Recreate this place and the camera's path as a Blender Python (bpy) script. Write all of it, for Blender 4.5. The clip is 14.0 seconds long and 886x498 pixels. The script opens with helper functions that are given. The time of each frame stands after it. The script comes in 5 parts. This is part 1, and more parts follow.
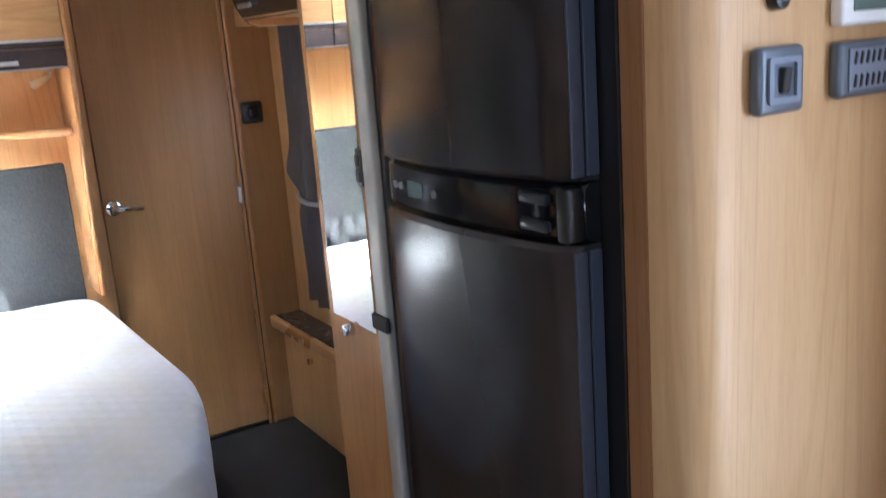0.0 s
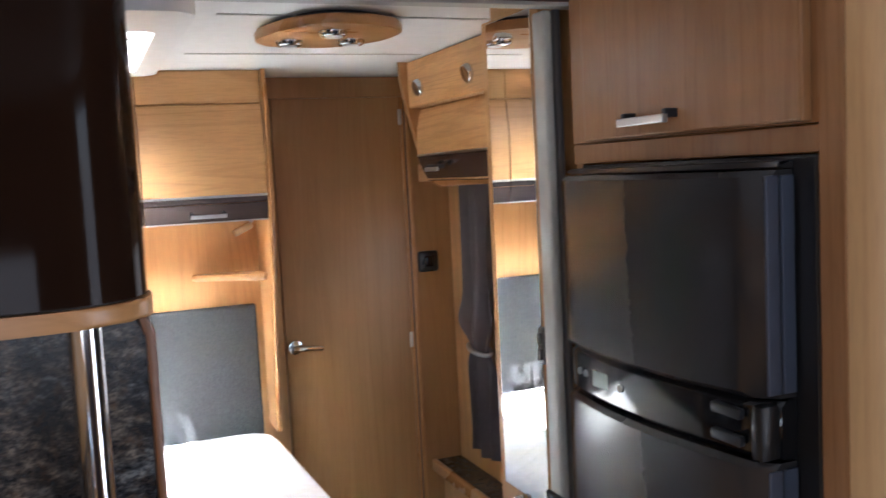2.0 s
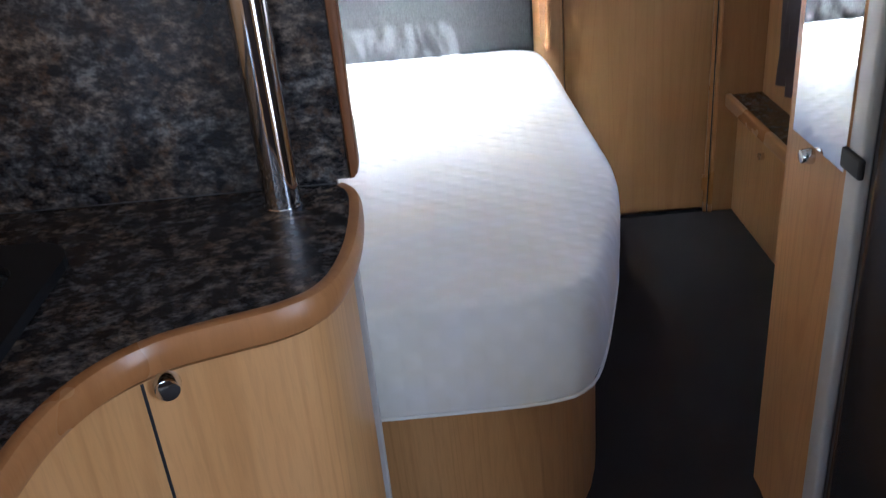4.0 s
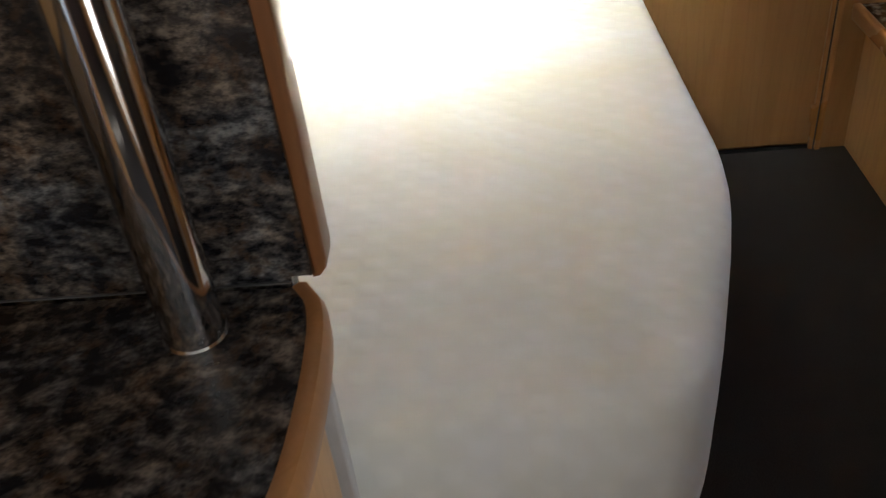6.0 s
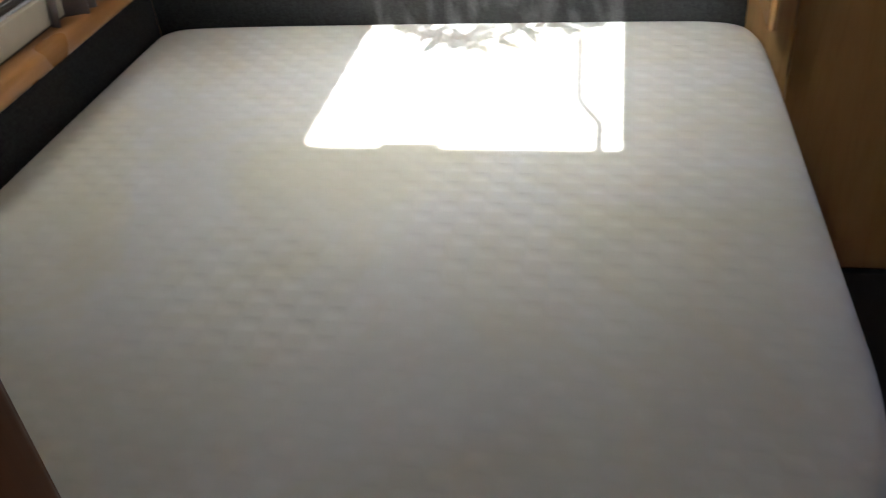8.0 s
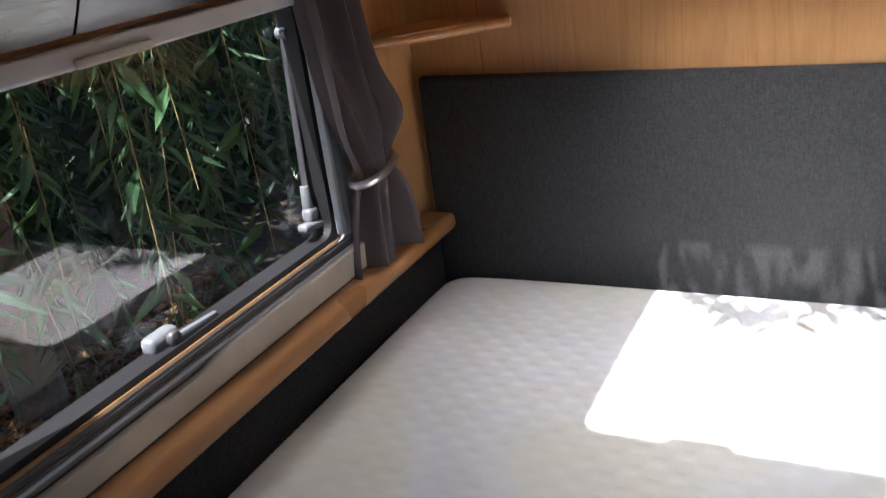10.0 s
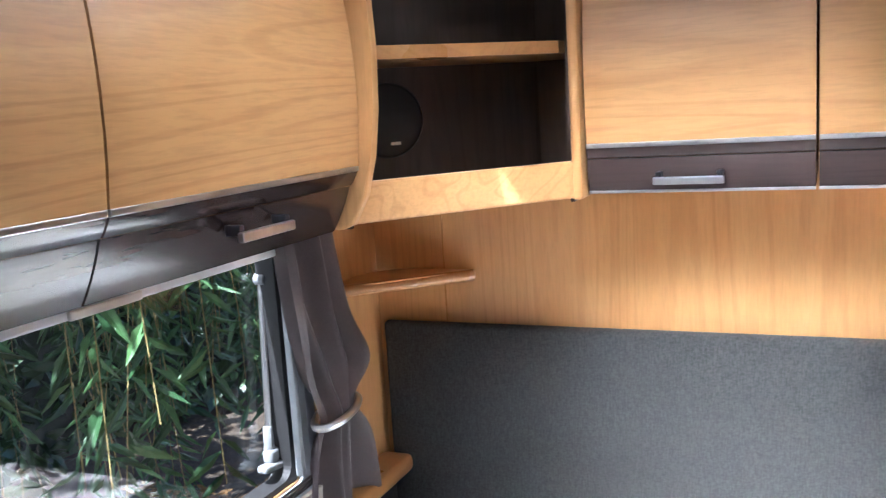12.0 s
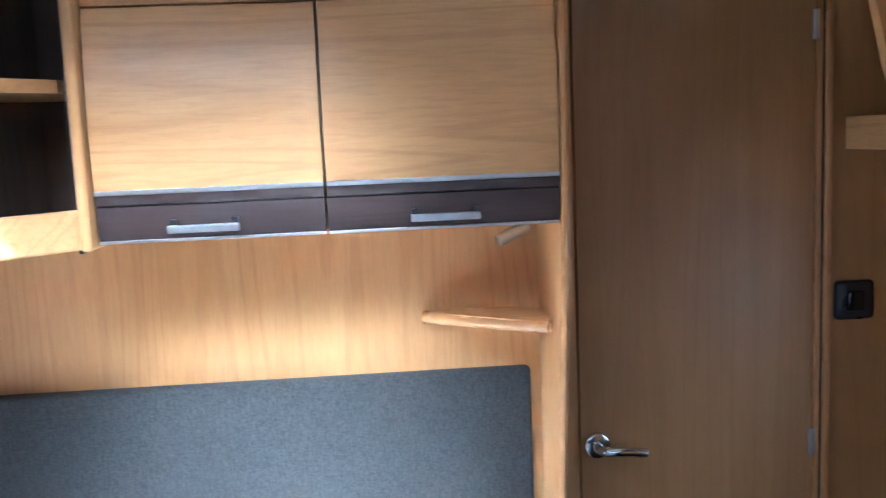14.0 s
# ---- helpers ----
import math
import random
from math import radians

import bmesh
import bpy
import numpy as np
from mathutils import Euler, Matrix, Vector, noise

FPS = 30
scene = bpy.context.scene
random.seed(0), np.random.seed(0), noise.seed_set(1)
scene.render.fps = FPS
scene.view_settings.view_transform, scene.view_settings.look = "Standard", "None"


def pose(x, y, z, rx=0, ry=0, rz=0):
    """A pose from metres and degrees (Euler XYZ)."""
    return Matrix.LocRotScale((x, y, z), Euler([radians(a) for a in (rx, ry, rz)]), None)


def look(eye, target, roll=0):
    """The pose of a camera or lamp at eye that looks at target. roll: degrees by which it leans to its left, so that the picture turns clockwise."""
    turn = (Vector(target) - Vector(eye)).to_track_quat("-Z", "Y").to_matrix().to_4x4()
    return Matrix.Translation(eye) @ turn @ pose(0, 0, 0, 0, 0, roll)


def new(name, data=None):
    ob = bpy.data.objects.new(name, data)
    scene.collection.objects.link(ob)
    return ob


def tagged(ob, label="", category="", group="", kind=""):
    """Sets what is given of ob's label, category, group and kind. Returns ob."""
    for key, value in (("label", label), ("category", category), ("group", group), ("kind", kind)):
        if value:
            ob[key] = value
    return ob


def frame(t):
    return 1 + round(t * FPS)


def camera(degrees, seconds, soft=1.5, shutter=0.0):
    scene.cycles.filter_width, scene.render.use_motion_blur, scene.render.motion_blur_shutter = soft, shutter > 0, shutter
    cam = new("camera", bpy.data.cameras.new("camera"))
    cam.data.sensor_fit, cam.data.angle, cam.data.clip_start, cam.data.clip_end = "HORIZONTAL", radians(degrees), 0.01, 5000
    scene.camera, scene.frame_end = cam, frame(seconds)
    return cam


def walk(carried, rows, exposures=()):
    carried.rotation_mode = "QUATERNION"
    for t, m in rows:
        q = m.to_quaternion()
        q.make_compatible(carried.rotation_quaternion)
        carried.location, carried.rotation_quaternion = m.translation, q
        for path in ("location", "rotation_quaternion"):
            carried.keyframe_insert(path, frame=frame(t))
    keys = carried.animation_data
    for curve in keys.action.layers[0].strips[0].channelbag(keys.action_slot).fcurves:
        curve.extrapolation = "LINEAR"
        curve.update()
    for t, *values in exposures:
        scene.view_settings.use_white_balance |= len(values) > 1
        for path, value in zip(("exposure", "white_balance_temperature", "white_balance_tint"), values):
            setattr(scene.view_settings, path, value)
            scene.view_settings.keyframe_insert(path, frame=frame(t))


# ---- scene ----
cam = camera(52.9, 14.0, soft=1.2, shutter=0.3)
# seconds, eye, target, lean
PATH = [
    (0, (0.827, -3.255, 1.470), (1.846, -1.598, 1.005), -4.3),
    (0.5, (0.801, -3.282, 1.541), (1.786, -1.562, 1.266), -3.2),
    (1, (0.802, -3.302, 1.590), (1.767, -1.557, 1.434), -4.0),
    (1.5, (0.794, -3.286, 1.597), (1.718, -1.517, 1.462), -3.3),
    (2, (0.762, -3.267, 1.592), (1.515, -1.422, 1.418), -2.9),
    (2.5, (0.738, -3.253, 1.559), (1.256, -1.344, 1.262), -3.0),
    (3, (0.810, -3.174, 1.526), (1.046, -1.241, 1.073), -4.1),
    (3.5, (0.943, -3.053, 1.494), (0.999, -1.180, 0.796), -3.8),
    (3.7, (0.981, -3.015, 1.478), (0.988, -1.181, 0.681), -5.0),
    (5.8, (1.003, -2.395, 1.453), (0.951, -0.788, 0.264), -6.0),
    (6, (1.026, -2.330, 1.440), (0.886, -0.727, 0.254), -6.9),
    (6.5, (1.094, -2.192, 1.425), (0.921, -0.598, 0.229), -6.0),
    (7, (1.114, -2.094, 1.444), (0.922, -0.502, 0.253), -3.9),
    (7.5, (1.093, -1.966, 1.427), (0.878, -0.366, 0.244), -4.6),
    (8, (1.074, -1.865, 1.420), (0.709, -0.289, 0.244), -5.8),
    (8.5, (1.072, -1.803, 1.445), (0.392, -0.266, 0.362), -6.4),
    (8.7, (1.065, -1.783, 1.461), (0.276, -0.266, 0.424), -6.7),
    (10.8, (0.948, -1.787, 1.586), (0.071, -0.081, 1.019), -6.5),
    (11, (0.951, -1.796, 1.600), (0.072, -0.076, 1.083), -6.0),
    (11.5, (0.961, -1.817, 1.621), (0.101, -0.055, 1.224), -4.9),
    (12, (0.971, -1.831, 1.629), (0.182, -0.020, 1.316), -3.6),
    (12.5, (0.985, -1.833, 1.630), (0.345, 0.043, 1.365), -2.9),
    (13, (1.006, -1.819, 1.630), (0.639, 0.133, 1.397), -2.3),
    (13.5, (1.034, -1.807, 1.618), (0.932, 0.179, 1.407), -2.4),
    (14, (1.054, -1.777, 1.617), (1.185, 0.203, 1.365), -2.4),
]
EXPOSURES = [(0.0, 3.35, 5150, 11), (0.5, 3.25, 5350, 12), (1.5, 3.2, 5250, 12), (2.5, 3.45, 5650, 13), (3.0, 3.5, 5750, 15), (3.7, 3.25, 5050, 13), (5.8, 3.0, 6400, 8), (6.5, 2.25, 6450, 8), (7.5, 1.65, 6200, 10), (8.7, 0.72, 5850, 11), (10.8, 1.95, 5600, 22), (12.0, 2.65, 5250, 14), (13.0, 2.75, 4450, 6), (14.0, 2.9, 4450, 7)]
walk(cam, [(t, look(eye, target, roll)) for t, eye, target, roll in PATH], EXPOSURES)

# ---- world and light ----
SUN_WAY = Vector((0.118, 0.493, -1.0)).normalized()
world = bpy.data.worlds.new("world")
scene.world = world
world.use_nodes = True
wn = world.node_tree.nodes
sky = wn.new("ShaderNodeTexSky")
sky.sky_type = "NISHITA"
sky.sun_disc = False
sky.sun_elevation = math.asin(-SUN_WAY.z)
sky.sun_rotation = math.atan2(-SUN_WAY.x, -SUN_WAY.y)
wn["Background"].inputs["Strength"].default_value = 0.05
world.node_tree.links.new(sky.outputs["Color"], wn["Background"].inputs["Color"])

sun = new("sun", bpy.data.lights.new("sun", "SUN"))
sun.data.energy = 5.0
sun.data.angle = radians(0.5)
sun.data.color = (1.0, 0.95, 0.87)
sun.matrix_world = look((0, 0, 6), Vector((0, 0, 6)) + SUN_WAY)


def window_light(name, eye, target, sx, sy, watts, color):
    lamp = new(name, bpy.data.lights.new(name, "AREA"))
    lamp.data.shape, lamp.data.size, lamp.data.size_y = "RECTANGLE", sx, sy
    lamp.data.energy, lamp.data.color = watts, color
    lamp.matrix_world = look(eye, target)
    return lamp


window_light("front_window_light", (0.68, -4.83, 1.18), (0.68, 0, 1.18), 0.92, 0.28, 0.5, (0.93, 0.96, 1.0))
window_light("dinette_window_light", (-0.03, -3.95, 1.25), (2, -3.95, 1.25), 0.95, 0.45, 0.65, (0.93, 0.97, 1.0))
window_light("doorway_light", (2.165, -3.25, 1.15), (0, -3.25, 1.15), 0.56, 1.4, 1.85, (0.97, 0.98, 1.0))
window_light("side_window_light", (2.16, -0.9, 1.13), (0, -0.9, 1.13), 0.7, 0.5, 0.08, (0.95, 0.98, 1.0))

# ---- materials ----


def material(name):
    m = bpy.data.materials.new(name)
    m.use_nodes = True
    return m, m.node_tree.nodes, m.node_tree.links, m.node_tree.nodes["Principled BSDF"]


def ramp(nodes, stops, interpolation="LINEAR"):
    r = nodes.new("ShaderNodeValToRGB")
    r.color_ramp.interpolation = interpolation
    while len(r.color_ramp.elements) < len(stops):
        r.color_ramp.elements.new(0.5)
    for e, (p, c) in zip(r.color_ramp.elements, stops):
        e.position, e.color = p, (*c, 1)
    return r


def coords(nodes, links, scale, out="Object"):
    t, mp = nodes.new("ShaderNodeTexCoord"), nodes.new("ShaderNodeMapping")
    mp.inputs["Scale"].default_value = scale
    links.new(t.outputs[out], mp.inputs["Vector"])
    return mp.outputs["Vector"]


def noise_tex(nodes, links, vec, scale, detail=4, rough=0.55, distort=0.0):
    n = nodes.new("ShaderNodeTexNoise")
    n.inputs["Scale"].default_value, n.inputs["Detail"].default_value = scale, detail
    n.inputs["Roughness"].default_value, n.inputs["Distortion"].default_value = rough, distort
    links.new(vec, n.inputs["Vector"])
    return n.outputs["Fac"]


def mixed(nodes, links, kind, fac, a, b):
    m = nodes.new("ShaderNodeMix")
    m.data_type, m.blend_type = "RGBA", kind
    for sock, v in ((m.inputs["Factor"], fac), (m.inputs["A"], a), (m.inputs["B"], b)):
        if hasattr(v, "is_linked"):
            links.new(v, sock)
        else:
            sock.default_value = v if isinstance(v, float) else (*v, 1)
    return m.outputs["Result"]


def bumped(nodes, links, bsdf, height, strength, distance):
    b = nodes.new("ShaderNodeBump")
    b.inputs["Strength"].default_value, b.inputs["Distance"].default_value = strength, distance
    links.new(height, b.inputs["Height"])
    links.new(b.outputs["Normal"], bsdf.inputs["Normal"])


def wood(name, light, dark, axis, rough=0.36, contrast=1.0):
    """Printed beech laminate with its grain along one axis."""
    m, n, l, b = material(name)
    s = [9.0, 9.0, 9.0]
    s[axis] = 0.75
    vec = coords(n, l, s)
    broad = noise_tex(n, l, vec, 1.0, 4, 0.55, 1.4)
    fine = noise_tex(n, l, coords(n, l, [26.0 * v / 9 if i != axis else 2.2 for i, v in enumerate([9.0] * 3)]), 7.0, 3, 0.6, 0.3)
    base = ramp(n, [(0.30, dark), (0.52, tuple((p + q) / 2 for p, q in zip(light, dark))), (0.72, light)])
    l.new(broad, base.inputs["Fac"])
    pores = ramp(n, [(0.34, (1 - 0.13 * contrast,) * 3), (0.56, (1, 1, 1))])
    l.new(fine, pores.inputs["Fac"])
    col = mixed(n, l, "MULTIPLY", 1.0, base.outputs["Color"], pores.outputs["Color"])
    s2 = [4.6, 4.6, 4.6]
    s2[axis] = 0.22
    sweep = noise_tex(n, l, coords(n, l, s2), 1.0, 2, 0.45, 0.5)
    rings, wave = n.new("ShaderNodeMath"), n.new("ShaderNodeMath")
    rings.operation, wave.operation = "MULTIPLY", "SINE"
    rings.inputs[1].default_value = 120.0
    l.new(sweep, rings.inputs[0])
    l.new(rings.outputs[0], wave.inputs[0])
    figure = ramp(n, [(0.0, (1, 1, 1)), (0.55, (1, 1, 1)), (0.95, (1 - 0.12 * contrast, 1 - 0.155 * contrast, 1 - 0.20 * contrast))])
    l.new(wave.outputs[0], figure.inputs["Fac"])
    col = mixed(n, l, "MULTIPLY", 1.0, col, figure.outputs["Color"])
    info = n.new("ShaderNodeObjectInfo")
    vary = ramp(n, [(0.0, (0.94, 0.93, 0.92)), (1.0, (1.0, 1.0, 1.0))])
    l.new(info.outputs["Random"], vary.inputs["Fac"])
    col = mixed(n, l, "MULTIPLY", 1.0, col, vary.outputs["Color"])
    l.new(col, b.inputs["Base Color"])
    smudge = noise_tex(n, l, coords(n, l, (1, 1, 1)), 3.5, 3)
    rr = ramp(n, [(0.3, (rough - 0.06,) * 3), (0.7, (rough + 0.08,) * 3)])
    l.new(smudge, rr.inputs["Fac"])
    l.new(rr.outputs["Color"], b.inputs["Roughness"])
    bumped(n, l, b, fine, 0.12, 0.0015)
    return m


def plain(name, color, rough=0.5, metal=0.0, grain=0.06, scale=40.0, bump=0.05, coat=0.0):
    m, n, l, b = material(name)
    vec = coords(n, l, (1, 1, 1))
    f = noise_tex(n, l, vec, scale, 4)
    g = noise_tex(n, l, vec, scale / 12, 3)
    c1 = ramp(n, [(0.3, tuple(v * (1 - grain) for v in color)), (0.7, tuple(min(1, v * (1 + grain)) for v in color))])
    l.new(f, c1.inputs["Fac"])
    c2 = ramp(n, [(0.3, (1 - grain,) * 3), (0.7, (1, 1, 1))])
    l.new(g, c2.inputs["Fac"])
    l.new(mixed(n, l, "MULTIPLY", 1.0, c1.outputs["Color"], c2.outputs["Color"]), b.inputs["Base Color"])
    r = ramp(n, [(0.3, (max(0.02, rough * 0.88),) * 3), (0.7, (min(1, rough * 1.12),) * 3)])
    l.new(g, r.inputs["Fac"])
    l.new(r.outputs["Color"], b.inputs["Roughness"])
    b.inputs["Metallic"].default_value = metal
    b.inputs["Coat Weight"].default_value = coat
    b.inputs["Coat Roughness"].default_value = 0.06
    if bump:
        bumped(n, l, b, f, bump, 0.001)
    return m


BEECH_L, BEECH_D = (0.63, 0.353, 0.140), (0.570, 0.303, 0.110)
BEECH_V = wood("beech_upright_grain", BEECH_L, BEECH_D, 2, 0.36, 0.7)
BEECH_X = wood("beech_grain_across", BEECH_L, BEECH_D, 0, 0.36, 0.85)
BEECH_Y = wood("beech_grain_along", BEECH_L, BEECH_D, 1, 0.36, 0.95)
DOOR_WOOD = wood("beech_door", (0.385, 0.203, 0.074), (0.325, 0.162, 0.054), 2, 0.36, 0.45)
EDGE_WOOD = wood("beech_edging", (0.52, 0.27, 0.10), (0.42, 0.20, 0.07), 2, 0.3, 0.5)
EDGE_X = wood("beech_edging_across", (0.52, 0.27, 0.10), (0.42, 0.20, 0.07), 0, 0.3, 0.5)
EDGE_Y = wood("beech_edging_along", (0.52, 0.27, 0.10), (0.42, 0.20, 0.07), 1, 0.3, 0.5)
DARK_EDGE = wood("dark_red_brown_edging", (0.24, 0.098, 0.035), (0.19, 0.075, 0.026), 2, 0.3, 0.5)
RED_EDGE = wood("red_brown_edging", (0.40, 0.185, 0.066), (0.33, 0.145, 0.048), 2, 0.3, 0.5)
PALE_WOOD = wood("pale_beech_upright", (0.61, 0.395, 0.19), (0.55, 0.34, 0.155), 2, 0.4, 0.6)
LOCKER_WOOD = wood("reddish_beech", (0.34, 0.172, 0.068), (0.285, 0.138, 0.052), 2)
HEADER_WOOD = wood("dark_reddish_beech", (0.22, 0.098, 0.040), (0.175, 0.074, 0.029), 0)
WENGE_X = wood("wenge_across", (0.060, 0.036, 0.030), (0.036, 0.021, 0.018), 0, 0.42)
WENGE_Y = wood("wenge_along", (0.050, 0.029, 0.024), (0.030, 0.017, 0.014), 1, 0.16)
WENGE_Y.node_tree.nodes["Principled BSDF"].inputs["Specular IOR Level"].default_value = 0.5
SHELF_DARK = wood("dark_brown_lining", (0.075, 0.048, 0.034), (0.05, 0.030, 0.022), 2, 0.5)
BROWN_GLOSS = plain("dark_brown_gloss_lacquer", (0.016, 0.0075, 0.0045), 0.07, 0.0, 0.05, 12, 0.0, 0.0)
BROWN_GLOSS.node_tree.nodes["Principled BSDF"].inputs["Specular IOR Level"].default_value = 0.06
WENGE_Y.node_tree.nodes["Bump"].inputs["Strength"].default_value = 0.03
CHROME = plain("chrome", (0.72, 0.73, 0.75), 0.09, 1.0, 0.02, 30, 0.0)
SILVER = plain("brushed_aluminium", (0.62, 0.62, 0.63), 0.32, 1.0, 0.05, 60, 0.03)
STAY_GREY = plain("grey_stay_plastic", (0.19, 0.20, 0.205), 0.45, 0.0, 0.06, 60, 0.03)
GREY_PROFILE = plain("grey_plastic_profile", (0.085, 0.082, 0.08), 0.4, 0.0, 0.05, 40, 0.02)
TAUPE_TRACK = plain("dark_taupe_track", (0.095, 0.080, 0.072), 0.45, 0.0, 0.06, 40, 0.02)
# Light profile with its shade put into a darker grey.
SHADED_PROFILE = plain("shaded_window_profile", (0.27, 0.285, 0.30), 0.4, 0.0, 0.05, 40, 0.02)
# White plastic rail; the blue in its colour stands for reflected sky.
PALE_RAIL = plain("pale_rail_sky_tint", (0.60, 0.64, 0.68), 0.5, 0.0, 0.03, 40, 0.02)
LIGHT_PROFILE = plain("light_grey_profile", (0.54, 0.55, 0.52), 0.42, 0.0, 0.04, 40, 0.02)
FRIDGE_PAINT = plain("anthracite_fridge_steel", (0.036, 0.035, 0.037), 0.25, 0.3, 0.02, 90, 0.02)
for link in list(FRIDGE_PAINT.node_tree.links):
    if link.to_socket.name == "Roughness":
        FRIDGE_PAINT.node_tree.links.remove(link)
FRIDGE_PAINT.node_tree.nodes["Principled BSDF"].inputs["Roughness"].default_value = 0.20
FRIDGE_EDGE = plain("blue_grey_door_edge", (0.075, 0.090, 0.13), 0.3, 0.3, 0.05, 50, 0.0)
BLACK_PLASTIC = plain("black_plastic", (0.012, 0.012, 0.013), 0.35, 0.0, 0.1, 60, 0.05)
BLACK_GLOSS = plain("black_gloss", (0.008, 0.008, 0.009), 0.08, 0.0, 0.05, 20, 0.0)
HOB_GLASS = plain("dark_tinted_glass_lid", (0.040, 0.055, 0.066), 0.06, 0.0, 0.3, 9, 0.0, 0.5)
SLATE_PLASTIC = plain("slate_grey_plastic", (0.105, 0.125, 0.155), 0.32, 0.1, 0.06, 80, 0.03)
SLATE_LIGHT = plain("blue_grey_plastic", (0.19, 0.22, 0.28), 0.34, 0.1, 0.06, 80, 0.03)
DARK_PLATE = plain("charcoal_plastic", (0.022, 0.024, 0.028), 0.3, 0.0, 0.06, 80, 0.03)
WHITE_PLASTIC = plain("white_plastic", (0.78, 0.78, 0.76), 0.4, 0.0, 0.03, 30, 0.02)
CREAM_PLASTIC = plain("cream_plastic", (0.62, 0.57, 0.46), 0.42, 0.0, 0.04, 30, 0.02)
CEILING_WHITE = plain("white_ceiling_board", (0.83, 0.83, 0.81), 0.6, 0.0, 0.03, 25, 0.04)
PALE_BOARD = plain("pale_grey_board", (0.56, 0.53, 0.50), 0.5, 0.0, 0.05, 30, 0.03)
RUBBER = plain("black_rubber", (0.012, 0.012, 0.012), 0.6, 0.0, 0.1, 60, 0.05)
SCREEN = plain("grey_screen", (0.10, 0.15, 0.14), 0.2, 0.0, 0.05, 30, 0.0)
SHELL = plain("white_caravan_shell", (0.72, 0.72, 0.70), 0.4, 0.0, 0.04, 12, 0.05)
BARK = plain("willow_bark", (0.16, 0.12, 0.085), 0.85, 0.0, 0.35, 30, 0.6)
TWIG = plain("yellow_willow_twig", (0.30, 0.24, 0.09), 0.6, 0.0, 0.2, 40, 0.2)


def granite_material():
    m, n, l, b = material("dark_mottled_laminate")
    vec = coords(n, l, (1, 1, 1))
    streaked = coords(n, l, (0.75, 0.9, 1.25))
    a = noise_tex(n, l, streaked, 42, 5, 0.68, 0.1)
    c = noise_tex(n, l, streaked, 130, 3, 0.65, 0.0)
    d = noise_tex(n, l, vec, 11, 4, 0.65, 0.6)
    e = noise_tex(n, l, coords(n, l, (1.1, 0.8, 0.9)), 46, 5, 0.68, 0.1)
    base = ramp(n, [(0.36, (0.010, 0.010, 0.013)), (0.45, (0.034, 0.031, 0.031)), (0.53, (0.088, 0.079, 0.071)), (0.64, (0.20, 0.182, 0.16))])
    l.new(a, base.inputs["Fac"])
    flecks = ramp(n, [(0.54, (0.0, 0.0, 0.0)), (0.64, (0.6, 0.6, 0.6))])
    l.new(e, flecks.inputs["Fac"])
    col = mixed(n, l, "MIX", flecks.outputs["Color"], base.outputs["Color"], (0.085, 0.050, 0.028))
    specks = ramp(n, [(0.38, (0.35, 0.34, 0.36)), (0.52, (0.9, 0.88, 0.86)), (0.66, (1.3, 1.25, 1.18))])
    l.new(c, specks.inputs["Fac"])
    col = mixed(n, l, "MULTIPLY", 1.0, col, specks.outputs["Color"])
    blue = ramp(n, [(0.4, (1.05, 0.93, 0.82)), (0.6, (0.82, 0.92, 1.05))])
    l.new(d, blue.inputs["Fac"])
    l.new(mixed(n, l, "MULTIPLY", 1.0, col, blue.outputs["Color"]), b.inputs["Base Color"])
    b.inputs["Roughness"].default_value = 0.27
    bumped(n, l, b, c, 0.06, 0.001)
    return m


GRANITE = granite_material()


def fabric(name, color, rough=0.9, weave=420.0, mottle=0.24):
    m, n, l, b = material(name)
    vec = coords(n, l, (1, 1, 1))
    up = noise_tex(n, l, coords(n, l, (2.6, 2.6, 0.55)), weave * 0.3, 2, 0.6)
    across = noise_tex(n, l, coords(n, l, (1.1, 1.1, 2.0)), weave * 0.3, 2, 0.6)
    worn = noise_tex(n, l, vec, 4.0, 3)
    mx = n.new("ShaderNodeMath")
    mx.operation = "ADD"
    l.new(up, mx.inputs[0])
    l.new(across, mx.inputs[1])
    half = n.new("ShaderNodeMath")
    half.operation = "MULTIPLY"
    half.inputs[1].default_value = 0.5
    l.new(mx.outputs[0], half.inputs[0])
    c1 = ramp(n, [(0.36, tuple(v * (1 - mottle) for v in color)), (0.64, tuple(v * (1 + mottle) for v in color))])
    l.new(half.outputs[0], c1.inputs["Fac"])
    c2 = ramp(n, [(0.3, (0.88, 0.88, 0.88)), (0.7, (1, 1, 1))])
    l.new(worn, c2.inputs["Fac"])
    l.new(mixed(n, l, "MULTIPLY", 1.0, c1.outputs["Color"], c2.outputs["Color"]), b.inputs["Base Color"])
    b.inputs["Roughness"].default_value = rough
    b.inputs["Sheen Weight"].default_value = 0.06
    bumped(n, l, b, half.outputs[0], 0.35, 0.0012)
    return m


HEAD_FABRIC = fabric("grey_woven_upholstery", (0.0285, 0.028, 0.0275), 0.9, 400.0, 0.5)
CURTAIN = fabric("taupe_satin_curtain", (0.185, 0.148, 0.146), 0.30, 900, 0.10)


